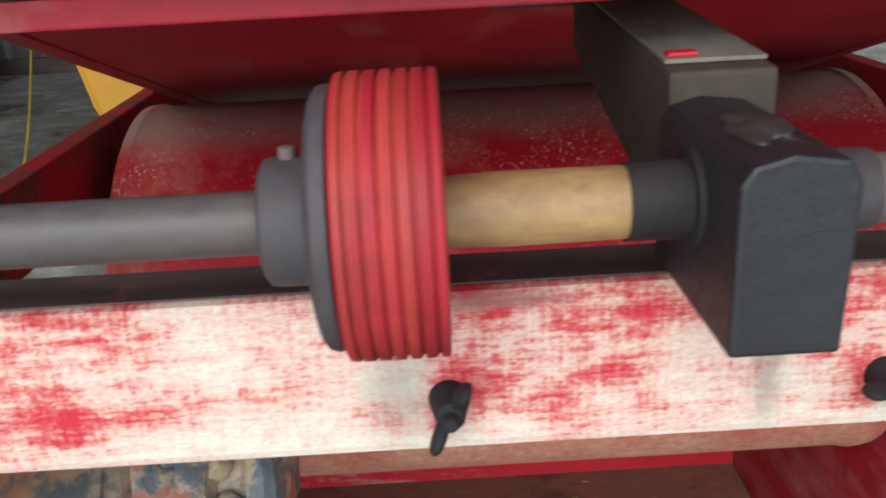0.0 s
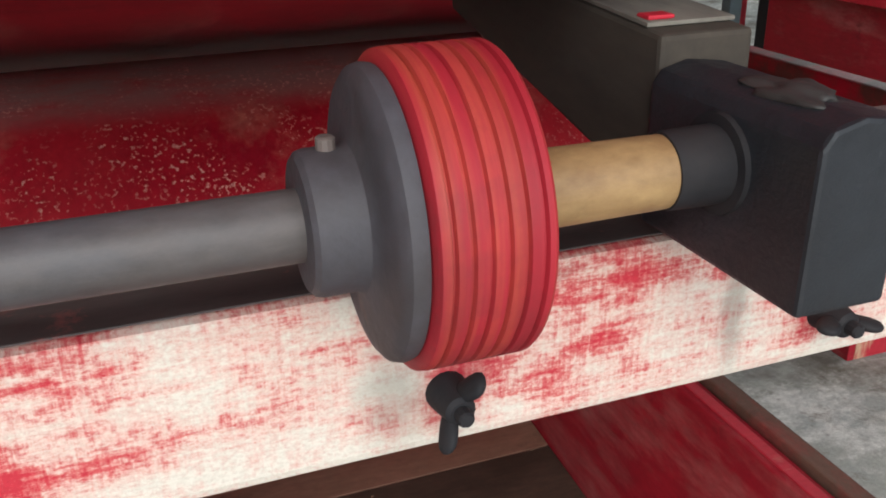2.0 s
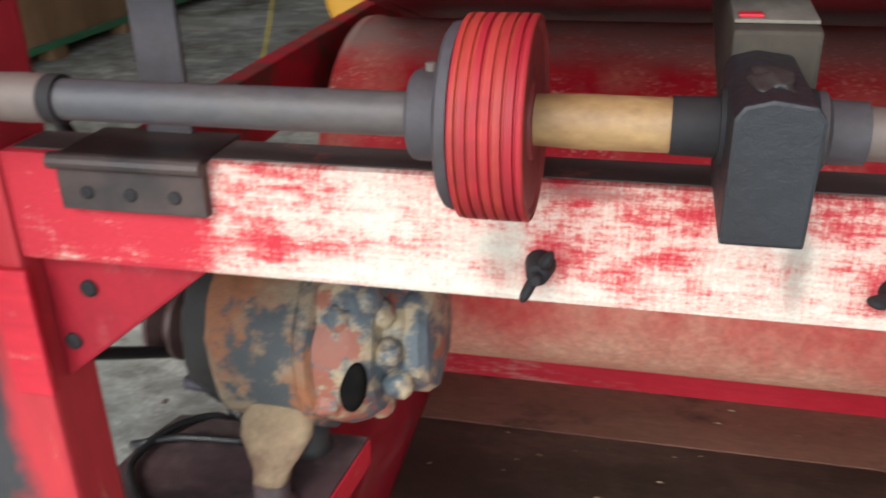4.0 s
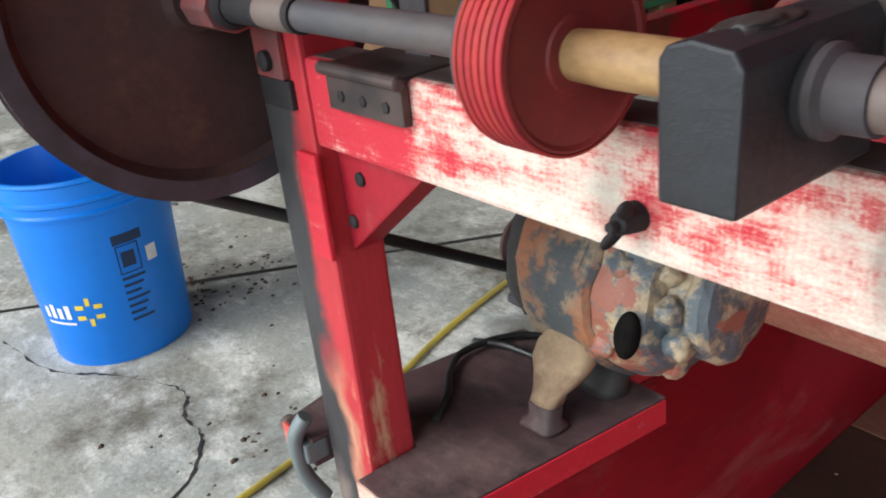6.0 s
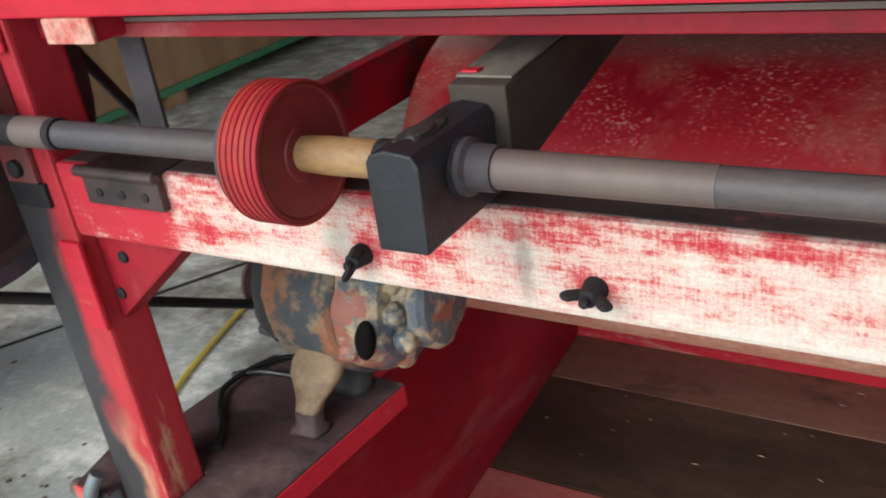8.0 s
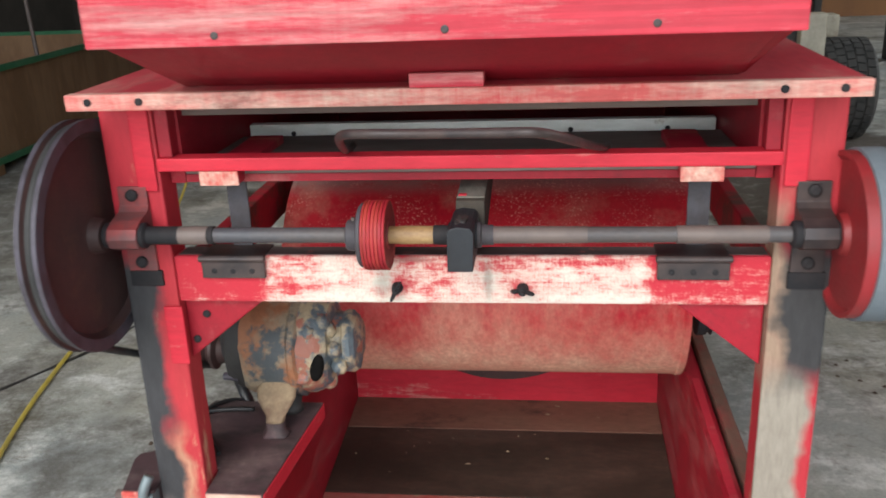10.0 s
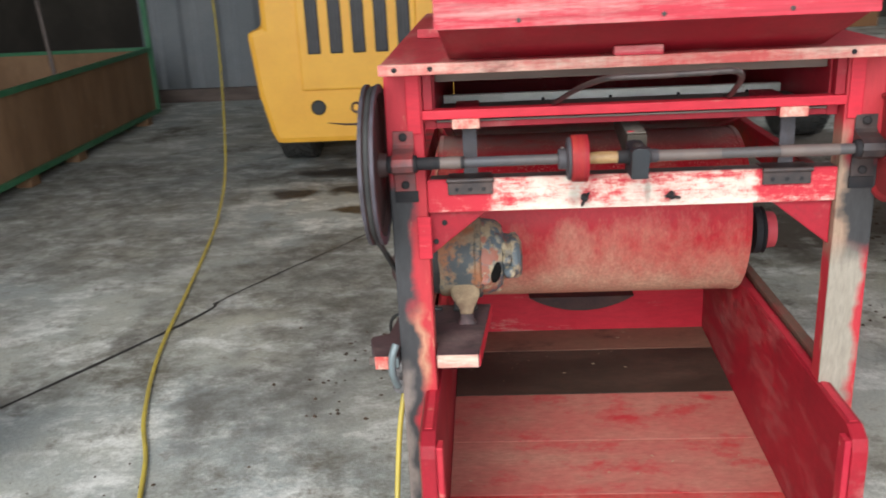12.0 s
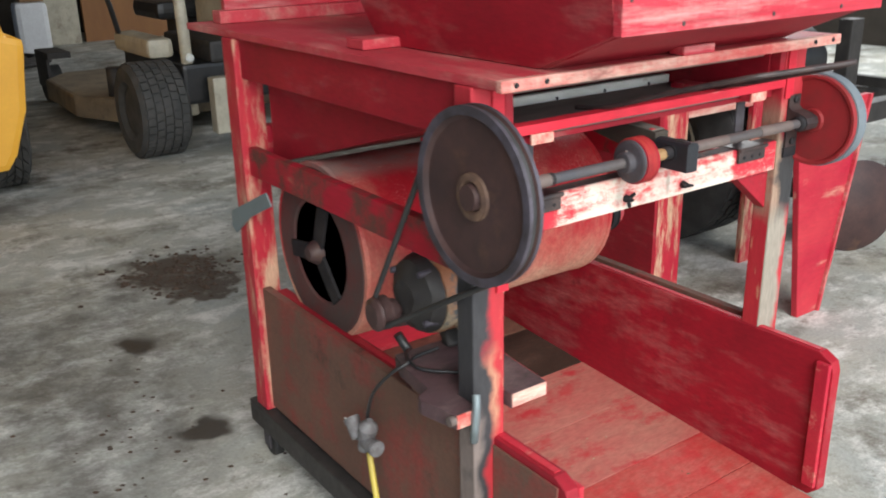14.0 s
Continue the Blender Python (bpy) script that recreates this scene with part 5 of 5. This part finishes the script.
# ---- plywood bin ----
def bin_box():
    bn = thing("plywood_bin", (-3.3, 3.4, 0), "weathered plywood bin in a green steel frame, on short blocks", "bin")
    x0, x1, y0, y1 = -4.1, -2.55, 1.6, 4.96
    box("front_panel", plywood, bn, x1 - 0.012, x1, y0, y1, 0.07, 0.48, 0.001)
    box("far_panel", plywood, bn, x0, x0 + 0.012, y0, y1, 0.07, 0.48, 0.001)
    box("end_panel", plywood, bn, x0 + 0.013, x1 - 0.013, y1 - 0.012, y1, 0.07, 0.48, 0.001)
    box("end_panel", plywood, bn, x0 + 0.013, x1 - 0.013, y0, y0 + 0.012, 0.07, 0.48, 0.001)
    box("bottom", plywood, bn, x0 + 0.013, x1 - 0.013, y0 + 0.013, y1 - 0.013, 0.07, 0.085, 0.001)
    for x in (x0, x1):
        for z in (0.05, 0.475):
            box("frame_rail", green, bn, x - 0.003 if x == x1 else x - 0.022, x + 0.022, y0, y1 + 0.02, z, z + 0.028, 0.002)
        for y in (y0, y1):
            box("frame_post", green, bn, x - 0.01, x + 0.025, y - 0.012, y + 0.022, 0.055, 1.25 if y == y1 else 0.5, 0.002)
    for z in (0.05, 0.475):
        box("frame_rail", green, bn, x0 + 0.023, x1 - 0.004, y1, y1 + 0.025, z, z + 0.028, 0.002)
    for y in (2.0, 3.05, 3.62, 4.7):
        for x in (x1 - 0.06, x0):
            box("foot_block", plywood, bn, x, x + 0.08, y, y + 0.1, 0, 0.0495, 0.003)
    pole = thing("steel_pole", (-3.0, 4.0, 0.085), "thin pale pole leaning in the plywood bin", "pole")
    tube("pole", shaft_pale, pole, [(-2.75, 4.0, 0.09), (-2.95, 4.3, 0.9), (-3.15, 4.6, 1.7)], 0.012, 8)


bin_box()


# ---- ride-on mower ----
def mower():
    mw = thing("ride_on_mower", (0.9, 4.0, 0), "cream ride-on mower with wide dusty rear tyres, parked on the concrete", "mower")
    for x in (0.435, 1.46):
        tyre("rear_tyre", tread_rubber, mw, (x, 3.70, 0.240), 0.240, 0.25, 34, black_rubber, 0.010, 0.1)
    box("engine_deck", black_plastic, mw, 0.56, 1.30, 3.55, 4.5, 0.26, 0.46, 0.02)
    box("engine_cover", cream, mw, 0.86, 1.22, 3.50, 4.1, 0.57, 0.95, 0.03, "cream engine cover")
    box("engine_block", grime, mw, 0.70, 1.26, 3.52, 4.2, 0.461, 0.569, 0.02)
    box("rear_bumper", cream, mw, 0.66, 0.86, 3.42, 3.50, 0.12, 0.40, 0.01)
    box("rear_bumper", cream, mw, 1.20, 1.31, 3.42, 3.50, 0.18, 0.62, 0.01)
    tube("roll_bar", cream, mw, [(0.615, 3.62, 0.20), (0.61, 3.62, 0.6), (0.585, 3.62, 1.5)], 0.03, 12, "cream roll bar")
    tube("roll_bar", cream, mw, [(1.235, 3.62, 0.20), (1.25, 3.62, 0.6), (1.275, 3.62, 1.5)], 0.03, 12)
    bolts("bolt", galv, mw, [(0.612, 3.585, 0.49), (1.245, 3.585, 0.60)], 0.022, 0.02)
    box("side_tank", cream, mw, 0.455, 0.59, 3.72, 4.3, 0.48, 0.58, 0.03)
    box("hydro_case", cream, mw, 1.335, 1.40, 3.55, 3.66, 0.50, 0.60, 0.012)
    box("seat", black_plastic, mw, 0.70, 1.15, 4.25, 4.7, 0.62, 0.72, 0.04)
    box("seat_post", grime, mw, 0.85, 1.0, 4.35, 4.55, 0.45, 0.625, 0.01)
    bm = bmesh.new()
    bm_prism(bm, [(0.26, 4.55), (0.40, 4.2), (1.55, 4.2), (1.85, 4.55), (1.8, 5.3), (1.5, 5.55), (0.45, 5.55), (0.28, 5.3)], 2, 0.09, 0.22, 0.02)
    part("mower_deck", bm, deck_tan, mw, "dusty tan mowing deck")
    for x in (0.42, 1.5):
        lathe("caster_wheel", black_rubber, mw, [(-0.05, 0.05), (-0.05, 0.12), (0.05, 0.12), (0.05, 0.05)], (x, 5.75, 0.13), "x", 24)
        box("caster_arm", grime, mw, x - 0.075, x - 0.055, 5.5, 5.8, 0.12, 0.32, 0.004)
        box("caster_bridge", grime, mw, x - 0.075, x + 0.075, 5.45, 5.8, 0.321, 0.36, 0.004)
    tube("lever", black_plastic, mw, smooth_path([(0.46, 4.2, 0.58), (0.42, 4.15, 0.72), (0.36, 4.1, 0.90)], 5), 0.015, 8)
    tube("exhaust", grime, mw, [(0.45, 4.35, 0.22), (0.45, 4.35, 0.38)], 0.045, 12)


mower()


# ---- red stand with a hammer, and what stands behind it ----
def red_stand():
    st = thing("red_stand", (1.25, 1.0, 0), "red-painted wooden stand with wide board legs, on the concrete", "stand")
    box("top", red_bright, st, 0.97, 1.55, 0.83, 1.20, 0.600, 0.622, 0.002)
    box("front_leg", red_z, st, 1.0, 1.11, 0.85, 0.87, 0, 0.5995, 0.002)
    box("side_board", red_side, st, 0.985, 0.9995, 0.85, 1.17, 0.0, 0.5995, 0.002)
    box("front_leg", red_z, st, 1.42, 1.53, 0.85, 0.87, 0, 0.5995, 0.002)
    box("back_leg", red_z, st, 1.42, 1.53, 1.15, 1.17, 0, 0.5995, 0.002)
    box("apron", worn_edge, st, 1.111, 1.419, 0.852, 0.868, 0.53, 0.5995, 0.002)
    hm = thing("hammer", (1.05, 0.92, 0.6225), "steel hammer with a dark rubber grip, lying on the red stand", "hammer")
    tube("grip", black_rubber, hm, [(0.975, 1.03, 0.636), (1.0, 0.99, 0.637), (1.04, 0.945, 0.636)], 0.013, 12, "dark rubber grip")
    tube("handle", galv, hm, [(1.04, 0.945, 0.636), (1.11, 0.87, 0.634)], 0.007, 10)
    bm = bmesh.new()
    bm_tube(bm, [(1.09, 0.845, 0.638), (1.135, 0.895, 0.638)], 0.0135, 12)
    part("head", bm, galv, hm, "bright steel head")
    pc = thing("grey_pail", (1.30, 1.05, 0.622), "dark grey steel can, on the red stand", "can")
    lathe("can", bench_steel, pc, [(0, 0.02), (0, 0.08), (0.17, 0.085), (0.175, 0.088), (0.18, 0.08), (0.02, 0.075)], (1.33, 1.07, 0.6225), "z", 32)


red_stand()


def leaning_board():
    lb = thing("leaning_red_board", (1.25, 0.48, 0), "red tapered board standing on the concrete", "board")
    bm = bmesh.new()
    bm_prism(bm, [(1.18, 0.0), (1.268, 0.0), (1.40, 0.62), (1.08, 0.62)], 1, 0.47, 0.49, 0.003)
    part("board", bm, red_x, lb)
    bm = bmesh.new()
    bm_prism(bm, [(1.269, 0.0), (1.279, 0.0), (1.412, 0.62), (1.401, 0.62)], 1, 0.462, 0.489, 0.001)
    part("edge", bm, red_top, lb)


leaning_board()


def tractor_tyre():
    tt = thing("implement_wheel", (1.50, 1.22, 0), "black implement tyre on a pale rim, standing on the concrete", "wheel")
    tyre("tyre", black_rubber, tt, (1.50, 1.22, 0.34), 0.34, 0.24, 40, cream, 0.004, 0.1)
    dc = thing("harrow_disc", (1.86, 0.72, 0), "rusty brown harrow disc, standing on the concrete", "disc")
    bm = bmesh.new()
    bm_lathe(bm, [(0.0, 0.01), (0.005, 0.06), (0.018, 0.12), (0.034, 0.16), (0.038, 0.16), (0.022, 0.12), (0.010, 0.06), (0.006, 0.01)], (0, 0, 0), "y", 48)
    part("disc", bm, rust, dc, "", Matrix.Translation((1.80, 0.66, 0.1605)) @ Matrix.Rotation(radians(-25), 4, "Z"))
    box("axle", grime, dc, 1.83, 1.89, 0.74, 1.3, 0.13, 0.19, 0.005)
    bench = thing("steel_bench", (2.4, 2.2, 0), "blue-grey steel workbench with clutter underneath", "workbench")
    box("top", bench_steel, bench, 1.9, 3.3, 1.9, 2.6, 0.84, 0.88, 0.004)
    for x in (1.93, 3.22):
        for y in (1.93, 2.52):
            box("leg", bench_steel, bench, x, x + 0.05, y, y + 0.05, 0, 0.8395, 0.003)
    box("rail", bench_steel, bench, 1.99, 3.21, 1.94, 1.97, 0.70, 0.8395, 0.003)
    for k, (x, y, w, h, m) in enumerate(((2.05, 2.0, 0.3, 0.3, cream), (2.4, 2.05, 0.35, 0.22, dark_wood), (2.8, 2.0, 0.3, 0.42, grime), (2.08, 2.3, 0.22, 0.5, black_plastic))):
        cr = thing("crate", (x + w / 2, y + 0.12, 0), ("cream metal box", "brown wooden box", "black grimy engine part", "black plastic case")[k] + " under the steel workbench", "box", "boxes under the workbench")
        bm = bmesh.new()
        bm_box(bm, x, x + w, y, y + 0.26, 0, h * 0.9, 0.008)
        part("box_body", bm, m, cr)
        bm = bmesh.new()
        bm_box(bm, x - 0.006, x + w + 0.006, y - 0.006, y + 0.266, h * 0.9 + 0.0005, h, 0.006)
        part("lid", bm, m, cr)
    im = thing("tractor_implement", (2.3, 1.4, 0), "black grimy steel implement frame, standing on the concrete", "implement")
    for k in range(3):
        box("beam", grime, im, 1.75, 3.0, 1.05 + 0.22 * k, 1.12 + 0.22 * k, 0.30, 0.38, 0.006)
    for k in range(3):
        box("upright", grime, im, 1.78 + 0.5 * k, 1.86 + 0.5 * k, 1.06, 1.12, 0.0, 0.72, 0.006)
        box("tie", grime, im, 1.80 + 0.5 * k, 1.84 + 0.5 * k, 1.0, 1.62, 0.385, 0.43, 0.004)
    lathe("gearbox", black_plastic, im, [(1.98, 0.02), (1.98, 0.13), (2.02, 0.15), (2.2, 0.15), (2.24, 0.10), (2.3, 0.09), (2.3, 0.02)], (0, 1.25, 0.56), "x", 28)
    tube("hose", black_plastic, im, smooth_path([(1.8, 1.0, 0.73), (1.75, 0.92, 0.6), (1.8, 0.95, 0.45), (1.95, 1.0, 0.35)], 6), 0.014, 8)
    # a light rod across the gap behind the pulley
    rd = thing("steel_rod", (1.6, 1.6, 0.0), "thin steel rod leaning on the workbench", "rod")
    tube("rod", hinge_iron, rd, [(1.45, 1.75, 0.008), (1.9, 1.86, 0.9), (2.0, 1.885, 1.1)], 0.008, 8)
    sp = thing("coil_spring", (2.0, 1.5, 0), "black coil spring strut, standing on the concrete", "spring")
    tube("coil", black_plastic, sp, [(2.05 + 0.05 * math.cos(k * 0.5), 1.45 + 0.05 * math.sin(k * 0.5), 0.012 + 0.0042 * k) for k in range(150)], 0.009, 6)
    fr = thing("hurdle", (2.0, 2.9, 0), "thin red steel frame with a pale sill, on the concrete", "frame")
    for x in (1.62, 2.35):
        box("upright", red_bright, fr, x, x + 0.03, 3.0, 3.03, 0.0, 1.2, 0.002)
    box("sill", cream, fr, 1.651, 2.349, 2.98, 3.08, 0.0, 0.07, 0.004)


tractor_tyre()


# ---- far end of the shed ----
def far_end():
    tk = thing("blue_tank", (2.3, 6.2, 0), "dark blue cylindrical tank on a steel stand", "tank")
    bm = bmesh.new()
    bm_lathe(bm, [(1.85, 0.02), (1.85, 0.08), (1.90, 0.13), (2.65, 0.13), (2.70, 0.08), (2.70, 0.02)], (0, 6.2, 0.72), "x", 32)
    part("shell", bm, blue_tank, tk)
    for x in (1.98, 2.55):
        box("leg", grime, tk, x, x + 0.05, 6.1, 6.3, 0, 0.62, 0.004)
    for x in (2.95, 4.4):
        tagged(box("timber_post", dark_wood, None, x, x + 0.14, 5.9, 6.04, 0, 4.4, 0.005), "grey timber roof post", "post", kind="structure")
    tagged(box("wall_boards", warm_wall, None, 1.62, 4.2, 9.4, 9.45, 0, 2.2, 0.005), "brown board partition at the far end", "wall", kind="structure")
    tagged(box("wall_door", cream, None, 1.20, 1.55, 9.3, 9.36, 0, 2.2, 0.005), "pale door leaf at the far end", "door", kind="structure")
    rk = thing("storage_drum", (0.35, 8.8, 0), "ribbed blue plastic drum at the far end", "drum")
    bm = bmesh.new()
    pr = [(0.0, 0.05)]
    for k in range(12):
        pr += [(0.02 + 0.07 * k, 0.30), (0.05 + 0.07 * k, 0.285)]
    bm_lathe(bm, pr + [(0.88, 0.05)], (0.33, 8.8, 0), "z", 32)
    part("shell", bm, blue_tank, rk)
    bg = thing("feed_sack", (0.95, 8.6, 0), "white paper sack with a cardboard box on top", "sack")
    bm = bmesh.new()
    bm_box(bm, 0.78, 1.08, 8.5, 8.7, 0, 0.5, 0.05)
    part("sack", bm, white_print, bg)
    bm = bmesh.new()
    bm_box(bm, 0.84, 1.06, 8.52, 8.7, 0.5, 0.66, 0.01)
    part("carton", bm, plywood, bg)
    hs = thing("hose_coil", (0.55, 8.0, 0), "dark coiled hose lying on the concrete", "hose")
    pts = [(0.55 + (0.34 - 0.002 * k) * math.cos(k * 0.35), 7.9 + (0.34 - 0.002 * k) * math.sin(k * 0.35), 0.02 + 0.0009 * k) for k in range(70)]
    tube("coil", grime, hs, pts, 0.02, 6)


far_end()

# ---- loose dirt on the floor ----
bm = bmesh.new()
rnd = random.Random(7)
for cx, cy, sx, sy, n in ((-0.10, 1.95, 0.20, 0.22, 260), (1.3, 2.3, 0.6, 0.7, 280), (-1.62, 0.42, 0.16, 0.2, 120), (-0.55, 0.9, 0.3, 0.4, 60), (1.0, 1.15, 0.2, 0.12, 60), (-1.0, 0.2, 0.4, 0.25, 60)):
    for _ in range(n):
        x, y, r = rnd.gauss(cx, sx / 2), rnd.gauss(cy, sy / 2), rnd.uniform(0.002, 0.011) * (1.3 if n > 200 else 0.7)
        vs = [bm.verts.new((x + r * math.cos(a + 0.4 * rnd.random()) * rnd.uniform(0.7, 1.2), y + r * math.sin(a) * rnd.uniform(0.7, 1.2), 0.0005)) for a in (0, 1.26, 2.51, 3.77, 5.03)]
        topv = bm.verts.new((x, y, r * rnd.uniform(0.4, 0.9)))
        for p, q in zip(vs, vs[1:] + vs[:1]):
            bm.faces.new((p, q, topv))
tagged(part("loose_dirt", bm, dirt_clods), "brown crumbs of dirt on the concrete", "dirt", kind="stuff")
bm = bmesh.new()
for _ in range(60):
    x, y = rnd.uniform(-0.27, 0.27), rnd.uniform(-0.1, 0.7)
    z, r = 0.122 + (y + 0.1) * math.tan(radians(3.6)), rnd.uniform(0.0008, 0.0024)
    a = rnd.uniform(0, 3.1)
    d = Vector((math.cos(a) * r * rnd.uniform(1, 4), math.sin(a) * r, 0))
    e = Vector((-d.y, d.x, 0)).normalized() * r * 0.5
    c = Vector((x, y, z))
    vs = [bm.verts.new(c + d), bm.verts.new(c + e), bm.verts.new(c - d), bm.verts.new(c - e)]
    topv = bm.verts.new(c + Vector((0, 0, r * 0.8)))
    for p, q in zip(vs, vs[1:] + vs[:1]):
        bm.faces.new((p, q, topv))
tagged(part("chaff", bm, tan_dust), "pale chaff and grain bits on the tray", "chaff", kind="stuff")
